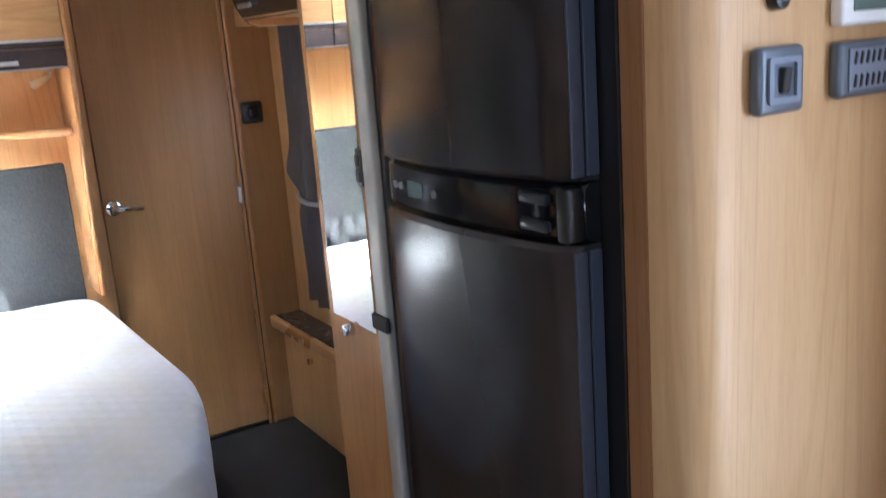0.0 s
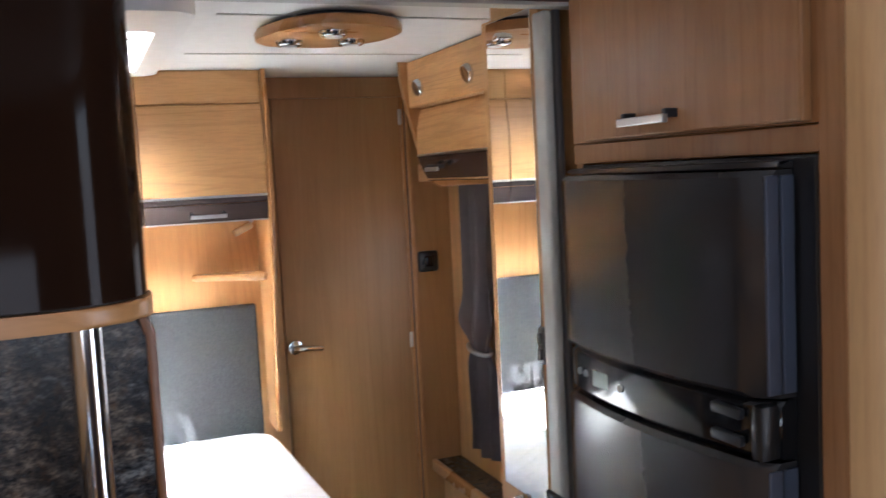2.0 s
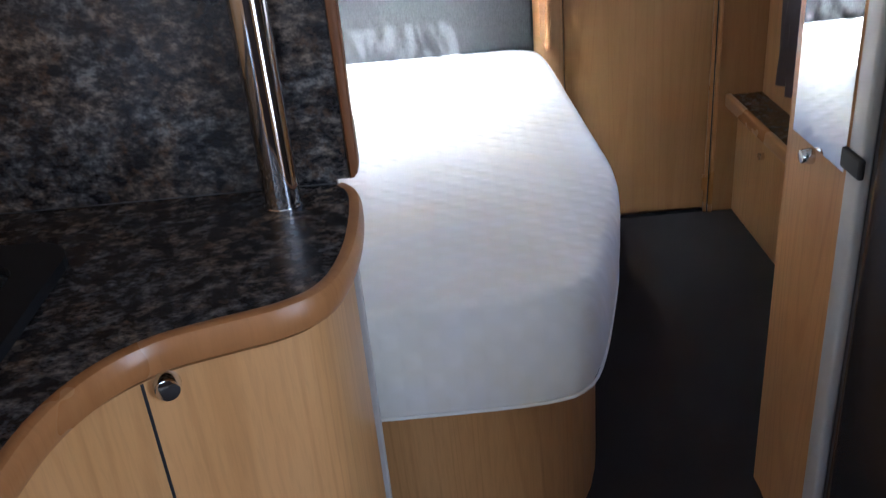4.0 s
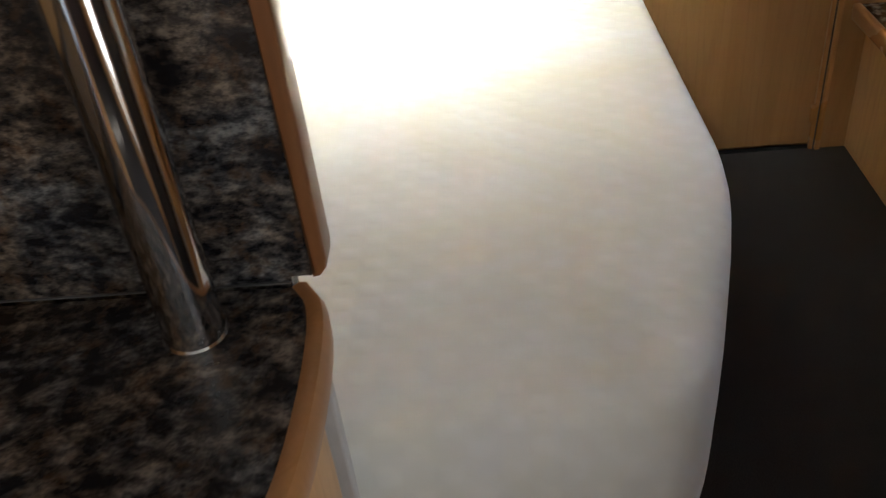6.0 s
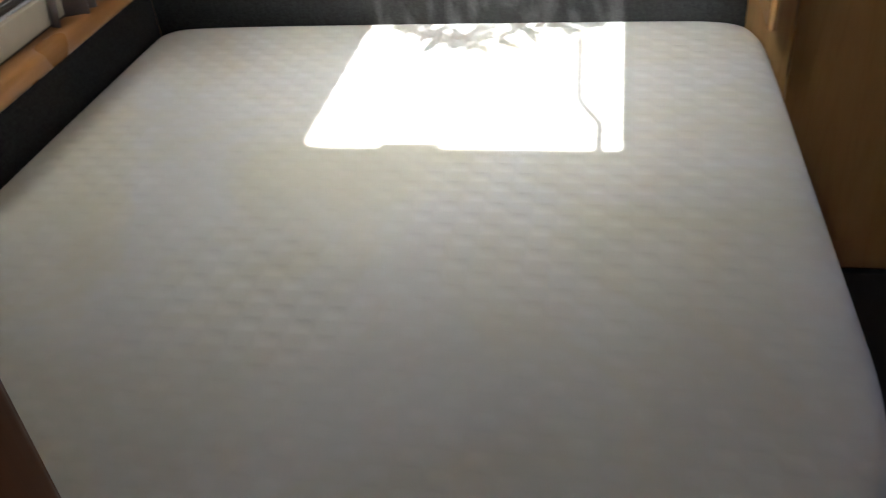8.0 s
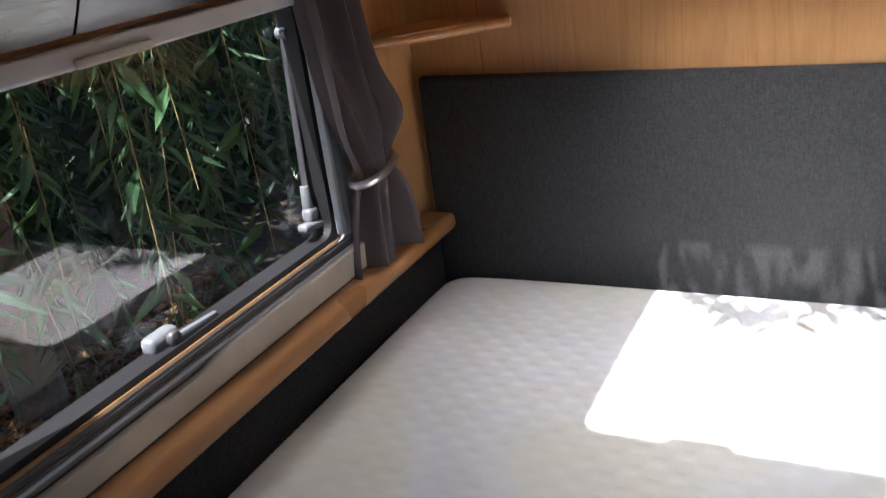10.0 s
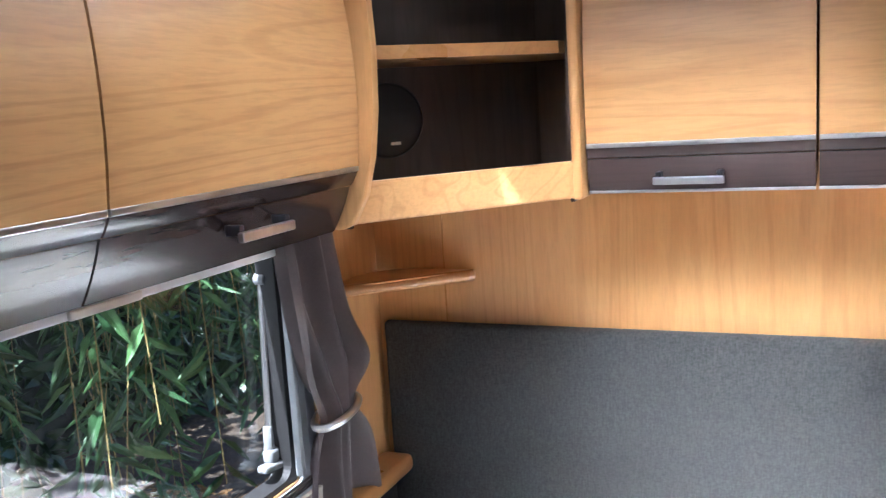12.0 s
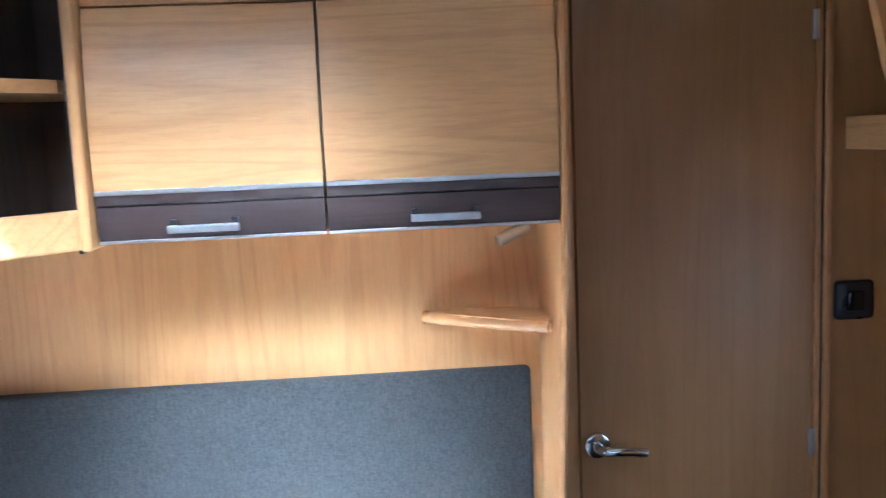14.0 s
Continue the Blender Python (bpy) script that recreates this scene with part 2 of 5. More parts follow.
def carpet_material():
    m, n, l, b = material("charcoal_carpet")
    vec = coords(n, l, (1, 1, 1))
    a = noise_tex(n, l, vec, 330, 3, 0.7)
    d = noise_tex(n, l, vec, 7, 4)
    c = ramp(n, [(0.3, (0.010, 0.0085, 0.0075)), (0.7, (0.046, 0.038, 0.032))])
    l.new(a, c.inputs["Fac"])
    e = ramp(n, [(0.3, (0.72, 0.72, 0.72)), (0.7, (1, 1, 1))])
    l.new(d, e.inputs["Fac"])
    l.new(mixed(n, l, "MULTIPLY", 1.0, c.outputs["Color"], e.outputs["Color"]), b.inputs["Base Color"])
    b.inputs["Roughness"].default_value = 0.95
    bumped(n, l, b, a, 0.8, 0.004)
    return m


CARPET = carpet_material()


def quilt_material():
    """White knitted mattress cover with a woven pattern of small raised ovals."""
    m, n, l, b = material("white_quilted_cover")
    waves = []
    for way in ((88.0, 0.0, 0.0), (0.0, 112.0, 70.0)):
        mp = coords(n, l, (1, 1, 1))
        dot = n.new("ShaderNodeVectorMath")
        dot.operation = "DOT_PRODUCT"
        dot.inputs[1].default_value = way
        l.new(mp, dot.inputs[0])
        sn = n.new("ShaderNodeMath")
        sn.operation = "SINE"
        l.new(dot.outputs["Value"], sn.inputs[0])
        waves.append(sn.outputs[0])
    cells = n.new("ShaderNodeMath")
    cells.operation = "MULTIPLY"
    l.new(waves[0], cells.inputs[0])
    l.new(waves[1], cells.inputs[1])
    br = n.new("ShaderNodeMath")
    br.operation = "SMOOTH_MAX"
    br.inputs[1].default_value = 0.0
    br.inputs[2].default_value = 0.35
    l.new(cells.outputs[0], br.inputs[0])
    vec = coords(n, l, (1, 1, 1))
    wob = noise_tex(n, l, vec, 6, 4)
    fine = noise_tex(n, l, vec, 260, 3)
    col = ramp(n, [(0.3, (0.77, 0.765, 0.745)), (0.7, (0.82, 0.815, 0.80))])
    l.new(wob, col.inputs["Fac"])
    stain = ramp(n, [(0.40, (1.0, 1.0, 1.0)), (0.58, (0.99, 0.965, 0.86)), (0.72, (0.975, 0.935, 0.77))])
    l.new(noise_tex(n, l, vec, 2.3, 5, 0.6, 0.8), stain.inputs["Fac"])
    # Slight shade painted into the hollows between the raised ovals.
    puff = ramp(n, [(0.0, (0.975, 0.975, 0.97)), (0.6, (1.0, 1.0, 1.0))])
    l.new(br.outputs[0], puff.inputs["Fac"])
    tinted = mixed(n, l, "MULTIPLY", 1.0, col.outputs["Color"], stain.outputs["Color"])
    l.new(mixed(n, l, "MULTIPLY", 1.0, tinted, puff.outputs["Color"]), b.inputs["Base Color"])
    b.inputs["Roughness"].default_value = 0.85
    b.inputs["Sheen Weight"].default_value = 0.2
    add = n.new("ShaderNodeMath")
    add.operation = "MULTIPLY_ADD"
    add.inputs[1].default_value = 0.10
    l.new(fine, add.inputs[0])
    l.new(br.outputs[0], add.inputs[2])
    bumped(n, l, b, add.outputs[0], 0.36, 0.0045)
    return m


QUILT = quilt_material()


def glass_material(name, tint=(1, 1, 1)):
    m, n, l, b = material(name)
    b.inputs["Base Color"].default_value = (*tint, 1)
    b.inputs["Transmission Weight"].default_value = 1.0
    b.inputs["Roughness"].default_value = 0.0
    b.inputs["IOR"].default_value = 1.49
    return m


GLASS = glass_material("acrylic_window_pane", (0.90, 0.93, 0.92))


def mirror_material():
    m, n, l, b = material("mirror_glass")
    b.inputs["Base Color"].default_value = (0.86, 0.88, 0.87, 1)
    b.inputs["Metallic"].default_value = 1.0
    b.inputs["Roughness"].default_value = 0.01
    return m


MIRROR = mirror_material()


def leaf_material(name, dark, light):
    m, n, l, b = material(name)
    g = n.new("ShaderNodeNewGeometry")
    r = ramp(n, [(0.0, dark), (1.0, light)])
    l.new(g.outputs["Random Per Island"], r.inputs["Fac"])
    l.new(r.outputs["Color"], b.inputs["Base Color"])
    b.inputs["Roughness"].default_value = 0.34
    b.inputs["Subsurface Weight"].default_value = 0.0
    tr = n.new("ShaderNodeBsdfTranslucent")
    mx = n.new("ShaderNodeMixShader")
    mx.inputs["Fac"].default_value = 0.3
    l.new(r.outputs["Color"], tr.inputs["Color"])
    l.new(b.outputs["BSDF"], mx.inputs[1])
    l.new(tr.outputs["BSDF"], mx.inputs[2])
    l.new(mx.outputs["Shader"], n["Material Output"].inputs["Surface"])
    return m


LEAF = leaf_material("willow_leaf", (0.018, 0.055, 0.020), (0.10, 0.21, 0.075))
# Hedge green is darkened to carry the shade behind the willow.
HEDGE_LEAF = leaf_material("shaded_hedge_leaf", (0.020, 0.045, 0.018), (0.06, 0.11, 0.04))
DRY_LEAF = leaf_material("dry_fallen_leaf", (0.13, 0.060, 0.022), (0.42, 0.225, 0.075))


def soil_material():
    m, n, l, b = material("bare_soil")
    vec = coords(n, l, (1, 1, 1))
    a = noise_tex(n, l, vec, 24, 6, 0.65)
    d = noise_tex(n, l, vec, 1.7, 4)
    c = ramp(n, [(0.3, (0.024, 0.017, 0.012)), (0.5, (0.058, 0.039, 0.024)), (0.72, (0.125, 0.082, 0.045))])
    l.new(a, c.inputs["Fac"])
    e = ramp(n, [(0.3, (0.6, 0.62, 0.6)), (0.7, (1, 1, 1))])
    l.new(d, e.inputs["Fac"])
    l.new(mixed(n, l, "MULTIPLY", 1.0, c.outputs["Color"], e.outputs["Color"]), b.inputs["Base Color"])
    b.inputs["Roughness"].default_value = 0.95
    bumped(n, l, b, a, 0.8, 0.03)
    return m


SOIL = soil_material()

# ---- builders ----


def thing(name, at, label, category, group="", kind=""):
    ob = new(name)
    ob.empty_display_size = 0.05
    ob.matrix_basis = Matrix.Translation(at)
    return tagged(ob, label, category, group, kind)


def part(name, bm, mat, parent=None, label="", smooth=False):
    """Links a bmesh, given in world metres, as one mesh object."""
    me = bpy.data.meshes.new(name)
    bmesh.ops.recalc_face_normals(bm, faces=bm.faces)
    bm.to_mesh(me)
    bm.free()
    me.materials.append(mat)
    if smooth:
        me.shade_smooth()
        me.set_sharp_from_angle(angle=radians(38))
    ob = new(name, me)
    if parent:
        ob.parent = parent
        if not parent.parent:
            ob.matrix_parent_inverse = parent.matrix_basis.inverted()
    if label:
        ob["label"] = label
    return ob


def single(name, bm, mat, label, category="", group="", kind="", smooth=False):
    return tagged(part(name, bm, mat, None, "", smooth), label, category, group, kind)


def box(x0, x1, y0, y1, z0, z1, bevel=0.0, seg=2, bm=None):
    bm = bm or bmesh.new()
    m = Matrix.Translation(((x0 + x1) / 2, (y0 + y1) / 2, (z0 + z1) / 2)) @ Matrix.Diagonal((abs(x1 - x0), abs(y1 - y0), abs(z1 - z0), 1))
    made = bmesh.ops.create_cube(bm, size=1, matrix=m)
    if bevel:
        edges = {e for v in made["verts"] for e in v.link_edges}
        bmesh.ops.bevel(bm, geom=list(edges), offset=bevel, segments=seg, profile=0.5, affect="EDGES")
    return bm


def turned_box(m, sx, sy, sz, bevel=0.0, seg=2, bm=None):
    bm = bm or bmesh.new()
    made = bmesh.ops.create_cube(bm, size=1, matrix=m @ Matrix.Diagonal((sx, sy, sz, 1)))
    if bevel:
        edges = {e for v in made["verts"] for e in v.link_edges}
        bmesh.ops.bevel(bm, geom=list(edges), offset=bevel, segments=seg, profile=0.5, affect="EDGES")
    return bm


def cylinder(p0, p1, r0, r1=None, seg=20, bevel=0.0, bm=None):
    bm = bm or bmesh.new()
    p0, p1 = Vector(p0), Vector(p1)
    d = p1 - p0
    m = Matrix.Translation((p0 + p1) / 2) @ d.to_track_quat("Z", "Y").to_matrix().to_4x4()
    made = bmesh.ops.create_cone(bm, cap_ends=True, segments=seg, radius1=r0, radius2=r0 if r1 is None else r1, depth=d.length, matrix=m)
    if bevel:
        edges = {e for v in made["verts"] for e in v.link_edges if len(e.link_faces) == 2 and e.calc_face_angle(0) > 1.0}
        bmesh.ops.bevel(bm, geom=list(edges), offset=bevel, segments=2, profile=0.5, affect="EDGES")
    return bm


def tube(points, r, seg=8, bm=None):
    """A round bar along a line of points."""
    bm = bm or bmesh.new()
    pts = [Vector(p) for p in points]
    rings = []
    for i, p in enumerate(pts):
        d = (pts[min(i + 1, len(pts) - 1)] - pts[max(i - 1, 0)]).normalized()
        side = d.orthogonal().normalized() if not rings else (side - d * side.dot(d)).normalized()
        up = d.cross(side)
        rings.append([bm.verts.new(p + r * (math.cos(a) * side + math.sin(a) * up)) for a in (2 * math.pi * k / seg for k in range(seg))])
    for a, b in zip(rings, rings[1:]):
        for k in range(seg):
            bm.faces.new((a[k], a[(k + 1) % seg], b[(k + 1) % seg], b[k]))
    bm.faces.new(rings[0][::-1])
    bm.faces.new(rings[-1])
    return bm


def soften(points, rounds=2, closed=True):
    """Rounds off the corners of an outline."""
    for _ in range(rounds):
        out = []
        n = len(points)
        for i in range(n if closed else n - 1):
            p, q = Vector(points[i]), Vector(points[(i + 1) % n])
            out += [p * 0.75 + q * 0.25, p * 0.25 + q * 0.75]
        if not closed:
            out = [Vector(points[0])] + out + [Vector(points[-1])]
        points = out
    return points


def prism(outline, z0, z1, bevel=0.0, axis=2, seg=2, bm=None):
    """An outline of (u, v) pairs pushed along an axis: x, y for axis 2; y, z for axis 0; x, z for axis 1."""
    bm = bm or bmesh.new()

    def at(u, v, w):
        return {2: (u, v, w), 0: (w, u, v), 1: (u, w, v)}[axis]

    low = [bm.verts.new(at(u, v, z0)) for u, v in outline]
    high = [bm.verts.new(at(u, v, z1)) for u, v in outline]
    n = len(low)
    caps = [bm.faces.new(low[::-1]), bm.faces.new(high)]
    for i in range(n):
        bm.faces.new((low[i], low[(i + 1) % n], high[(i + 1) % n], high[i]))
    if bevel:
        bmesh.ops.bevel(bm, geom=list({e for f in caps for e in f.edges}), offset=bevel, segments=seg, profile=0.5, affect="EDGES")
    bmesh.ops.triangulate(bm, faces=[f for f in bm.faces if len(f.verts) > 4], ngon_method="EAR_CLIP")
    return bm


def rounded(u0, u1, v0, v1, r, seg=5):
    """A rectangle's outline with rounded corners."""
    out = []
    for cu, cv, a0 in ((u1 - r, v1 - r, 0), (u0 + r, v1 - r, 90), (u0 + r, v0 + r, 180), (u1 - r, v0 + r, 270)):
        out += [(cu + r * math.cos(radians(a0 + 90 * k / seg)), cv + r * math.sin(radians(a0 + 90 * k / seg))) for k in range(seg + 1)]
    return out


def pierced(axis, w0, w1, u0, u1, v0, v1, holes):
    """A slab between w0 and w1 on an axis, in strips round rectangular holes (u0, u1, v0, v1)."""
    bm = bmesh.new()

    def slab(a0, a1, b0, b1):
        if a1 - a0 > 1e-5 and b1 - b0 > 1e-5:
            lo = {0: (w0, a0, b0), 1: (a0, w0, b0), 2: (a0, b0, w0)}[axis]
            hi = {0: (w1, a1, b1), 1: (a1, w1, b1), 2: (a1, b1, w1)}[axis]
            box(lo[0], hi[0], lo[1], hi[1], lo[2], hi[2], bm=bm)

    at = u0
    for h in sorted(holes):
        slab(at, h[0], v0, v1)
        slab(h[0], h[1], v0, h[2])
        slab(h[0], h[1], h[3], v1)
        at = h[1]
    slab(at, u1, v0, v1)
    return bm


def ring(axis, w0, w1, outer, inner, r_out, r_in, seg=6):
    """A flat frame: the outline between two rounded rectangles, pushed along an axis."""
    a, b = rounded(*outer, r_out, seg), rounded(*inner, r_in, seg)
    bm = bmesh.new()

    def at(p, w):
        return {2: (p[0], p[1], w), 0: (w, p[0], p[1]), 1: (p[0], w, p[1])}[axis]

    v = [[bm.verts.new(at(p, w)) for p in line] for line in (a, b) for w in (w0, w1)]
    n = len(a)
    for p, q in ((0, 1), (1, 3), (3, 2), (2, 0)):
        for i in range(n):
            bm.faces.new((v[p][i], v[p][(i + 1) % n], v[q][(i + 1) % n], v[q][i]))
    return bm


def wall_slab(line, x0, z0, z1):
    """A board between a wall at x0 and a line that runs along it."""
    bm = bmesh.new()
    rows = [[bm.verts.new(p) for p in ((x0, q[1], z0), (q[0], q[1], z0), (q[0], q[1], z1), (x0, q[1], z1))] for q in line]
    for u, v in zip(rows, rows[1:]):
        for k in range(4):
            bm.faces.new((u[k], u[(k + 1) % 4], v[(k + 1) % 4], v[k]))
    bm.faces.new(rows[0])
    bm.faces.new(rows[-1][::-1])
    return bm


# ---- shell ----
XR, YF, ZC = 2.13, -4.85, 1.962  # inner faces: side wall, front wall, ceiling
HATCH = (0.396, 0.944, -1.29, -0.592)
single("floor", box(-0.04, XR + 0.04, YF - 0.04, 0.04, -0.05, 0.0), CARPET, "charcoal cut-pile carpet over the caravan floor", "floor", kind="structure")
single("ceiling", pierced(2, ZC, ZC + 0.04, -0.04, XR + 0.04, YF - 0.04, 0.04, [HATCH]), CEILING_WHITE, "white caravan ceiling with a roof hatch opening", "ceiling", kind="structure")
WIN_L = (-1.30, -0.386, 0.91, 1.402)
single("wall_left", pierced(0, -0.04, 0.0, YF, 0.0, 0.0, ZC, [WIN_L, (-4.45, -3.45, 1.0, 1.5)]), BEECH_V, "beech-effect side wall with windows", "wall", kind="structure")
WIN_R = (-1.30, -0.47, 0.86, 1.42)
single("wall_right", pierced(0, XR, XR + 0.04, YF, 0.0, 0.0, ZC, [WIN_R, (-3.55, -2.95, 0.25, 1.88)]), BEECH_V, "beech-effect side wall with a window and an entrance doorway", "wall", kind="structure")
# Unseen wall, given a dark finish to weaken reflections in the gloss doors.
single("wall_front", pierced(1, YF - 0.04, YF, -0.04, XR + 0.04, 0.0, ZC, [(0.20, 1.16, 1.02, 1.34)]), WENGE_X, "unseen front wall, dark to dim reflections, with a wide window", "wall", kind="structure")
single("wall_rear", pierced(1, 0.0, 0.03, -0.04, XR + 0.04, 0.0, ZC, [(1.44, 1.95, 0.012, 1.90)]), BEECH_V, "beech-effect rear partition above the bed head", "wall", kind="structure")
# Unseen board added behind the partition so no daylight leaks past the door.
single("wall_washroom", box(-0.04, XR + 0.04, 0.06, 0.10, -0.05, ZC), PALE_BOARD, "unseen pale wall added to close off light behind the washroom door", "wall", kind="structure")
single("roof", pierced(2, ZC + 0.045, ZC + 0.06, -0.05, XR + 0.05, YF - 0.05, 0.11, [HATCH]), SHELL, "white outer caravan roof skin", "roof", kind="structure")
for k, y in enumerate((-0.62, -1.24)):
    single("trim", box(1.08, 1.80, y - 0.006, y + 0.006, ZC - 0.003, ZC - 0.0005, 0.001), PALE_BOARD, "thin joint strip between ceiling boards", "trim", kind="structure")

# ---- doors and rear wall ----
door = thing("door_1", (1.695, 0.012, 0), "closed beech washroom door with chrome lever handle", "door", kind="structure")
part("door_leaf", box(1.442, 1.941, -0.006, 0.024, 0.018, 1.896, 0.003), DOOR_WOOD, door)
part("door_frame", box(1.941, 1.953, -0.012, 0.03, 0.0, 1.90, 0.002), EDGE_WOOD, door, "dark hinge-side frame strip")
part("door_sill", box(1.44, 1.95, -0.004, 0.03, 0.0, 0.012), BLACK_PLASTIC, door, "black threshold gap")
part("hinge_gap", box(1.9534, 1.9566, -0.012, 0.0, 0.0, 1.90), BLACK_PLASTIC, door, "dark gap at the hinge side")
lever = part("handle_rose", cylinder((1.475, -0.006, 0.965), (1.475, -0.022, 0.965), 0.027, seg=28, bevel=0.004), CHROME, door, "round chrome rose", True)
part("lever", tube([(1.475, -0.02, 0.965), (1.475, -0.05, 0.965), (1.487, -0.058, 0.965), (1.525, -0.058, 0.963), (1.568, -0.056, 0.957)], 0.0098, 12), CHROME, lever, "chrome lever", True)
for z in (1.808, 0.940, 0.12):
    part("hinge", box(1.932, 1.946, -0.014, -0.004, z - 0.03, z + 0.03, 0.003), SILVER if z > 0.5 else EDGE_WOOD, door, "small steel hinge")
single("trim", box(0.1725, 0.1745, -0.0022, -0.0004, 1.145, 1.455), EDGE_WOOD, "narrow joint line between two rear wall boards", "trim", kind="structure")
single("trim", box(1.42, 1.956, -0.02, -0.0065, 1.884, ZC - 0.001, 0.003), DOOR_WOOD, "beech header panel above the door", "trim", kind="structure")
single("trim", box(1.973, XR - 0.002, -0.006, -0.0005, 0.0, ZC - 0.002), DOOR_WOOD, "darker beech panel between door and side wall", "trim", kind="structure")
single("trim", box(1.957, 1.972, -0.02, 0.0, 0.0, ZC, 0.004), EDGE_WOOD, "upright edge strip beside the door", "trim", kind="structure")

# upright end panel beside the bed head, a little deeper at the cabinet than at the pillow
prof = [(-0.002, 0.696), (-0.002, ZC - 0.001), (-0.268, ZC - 0.001), (-0.266, 1.52), (-0.252, 1.40), (-0.230, 1.27), (-0.203, 1.13), (-0.177, 0.99), (-0.158, 0.87), (-0.146, 0.696)]
ep = thing("bed_end_panel", (1.37, -0.1, 0.696), "tall tapering beech end panel at the bed head", "panel")
part("board", prism(prof, 1.3625, 1.3775, 0.003, 0), BEECH_V, ep)
line = prof[2:]
edge = bmesh.new()
for a, b in zip(line, line[1:]):
    tube([(1.370, a[0], a[1]), (1.370, b[0], b[1])], 0.0085, 8, edge)
part("edging", edge, EDGE_WOOD, ep, "rounded beech front edge", True)

# headboard and side pad
hb = thing("headboard", (0.68, -0.02, 0.5), "charcoal grey woven padded headboard behind the mattress", "headboard")
part("pad", box(0.024, 1.338, -0.036, -0.008, 0.50, 1.148, 0.012, 4), HEAD_FABRIC, hb, smooth=True)
part("backing", box(0.03, 1.332, -0.0075, -0.001, 0.50, 1.136), SHELF_DARK, hb, "thin dark backing board")
single("side_pad", box(0.002, 0.035, -1.66, -0.04, 0.50, 0.790, 0.01, 3), HEAD_FABRIC, "charcoal grey woven side pad under the window ledge", "padding", smooth=True)
single("window_ledge", box(0.002, 0.085, -1.675, -0.04, 0.792, 0.834, 0.016, 4), EDGE_Y, "rounded beech ledge below the window", "ledge", smooth=True)

# corner shelves
def corner_shelf(x, sx, depth, width):
    pts = [(x, -0.003), (x + sx * width, -0.003), (x + sx * width, -0.022), (x + sx * 0.02, -depth), (x, -depth)]
    out = soften(pts, 1)
    ob = thing("corner_shelf", (x, -0.05, 1.245), "small triangular beech corner shelf on the rear wall", "shelf", "corner shelves")
    part("board", prism([tuple(p) for p in out] if sx > 0 else [tuple(p) for p in out][::-1], 1.246, 1.268, 0.006), BEECH_X, ob)
    rim = [(x + sx * (width - 0.004), -0.016, 1.257), (x + sx * 0.008, -depth + 0.004, 1.257)]
    part("rim", tube(rim, 0.0128, 12), EDGE_X, ob, "rounded beech rim", True)
    return ob


corner_shelf(0.003, 1, 0.235, 0.25)
corner_shelf(1.3615, -1, 0.175, 0.238)
rl = thing("reading_lamp", (1.305, -0.05, 1.42), "small silver swivel reading lamp under the cabinet", "lamp")
part("arm", tube([(1.345, -0.01, 1.45), (1.34, -0.04, 1.445)], 0.006), SILVER, rl, smooth=True)
part("head", cylinder((1.275, -0.062, 1.408), (1.338, -0.045, 1.435), 0.0125, seg=16, bevel=0.003), SILVER, rl, smooth=True)

# ---- overhead cabinets ----


def bar_handle(parent, p, along, out, length=0.118):
    """A flat silver bar on two dark feet; along and out are unit ways."""
    p, along, out = Vector(p), Vector(along), Vector(out)
    up = along.cross(out)
    turn = Matrix((along, out, up)).transposed().to_4x4()
    h = part("handle", turned_box(Matrix.Translation(p + out * 0.026) @ turn, length, 0.010, 0.013, 0.002), SILVER, parent, "flat silver bar handle")
    for s in (-1, 1):
        part("handle_foot", turned_box(Matrix.Translation(p + along * s * (length / 2 - 0.008) + out * 0.012 + Vector((0, 0, 0.008))) @ turn, 0.010, 0.024, 0.014, 0.002), DARK_PLATE, h, "dark handle foot")
    return h


def bowed(u0, u1, z0, z1, w_low, w_high, bow, thick, axis, sign, bevel=0.003):
    """A door skin bowed outwards between two heights; axis 0: faces x, axis 1: faces y."""
    rows = []
    n = 8
    for i in range(n + 1):
        f = i / n
        rows.append((w_low + (w_high - w_low) * f + sign * bow * 4 * f * (1 - f), z0 + (z1 - z0) * f))
    outline = rows + [(w - sign * thick, z) for w, z in reversed(rows)]
    bm = bmesh.new()
    lo = [bm.verts.new((w, u0, z) if axis == 0 else (u0, w, z)) for w, z in outline]
    hi = [bm.verts.new((w, u1, z) if axis == 0 else (u1, w, z)) for w, z in outline]
    k = len(lo)
    for i in range(n):
        for side, flip in ((lo, 1), (hi, 0)):
            f = [side[i], side[i + 1], side[k - 2 - i], side[k - 1 - i]]
            bm.faces.new(f[::-1] if flip else f)
    for i in range(k):
        bm.faces.new((lo[i], lo[(i + 1) % k], hi[(i + 1) % k], hi[i]))
    return bm


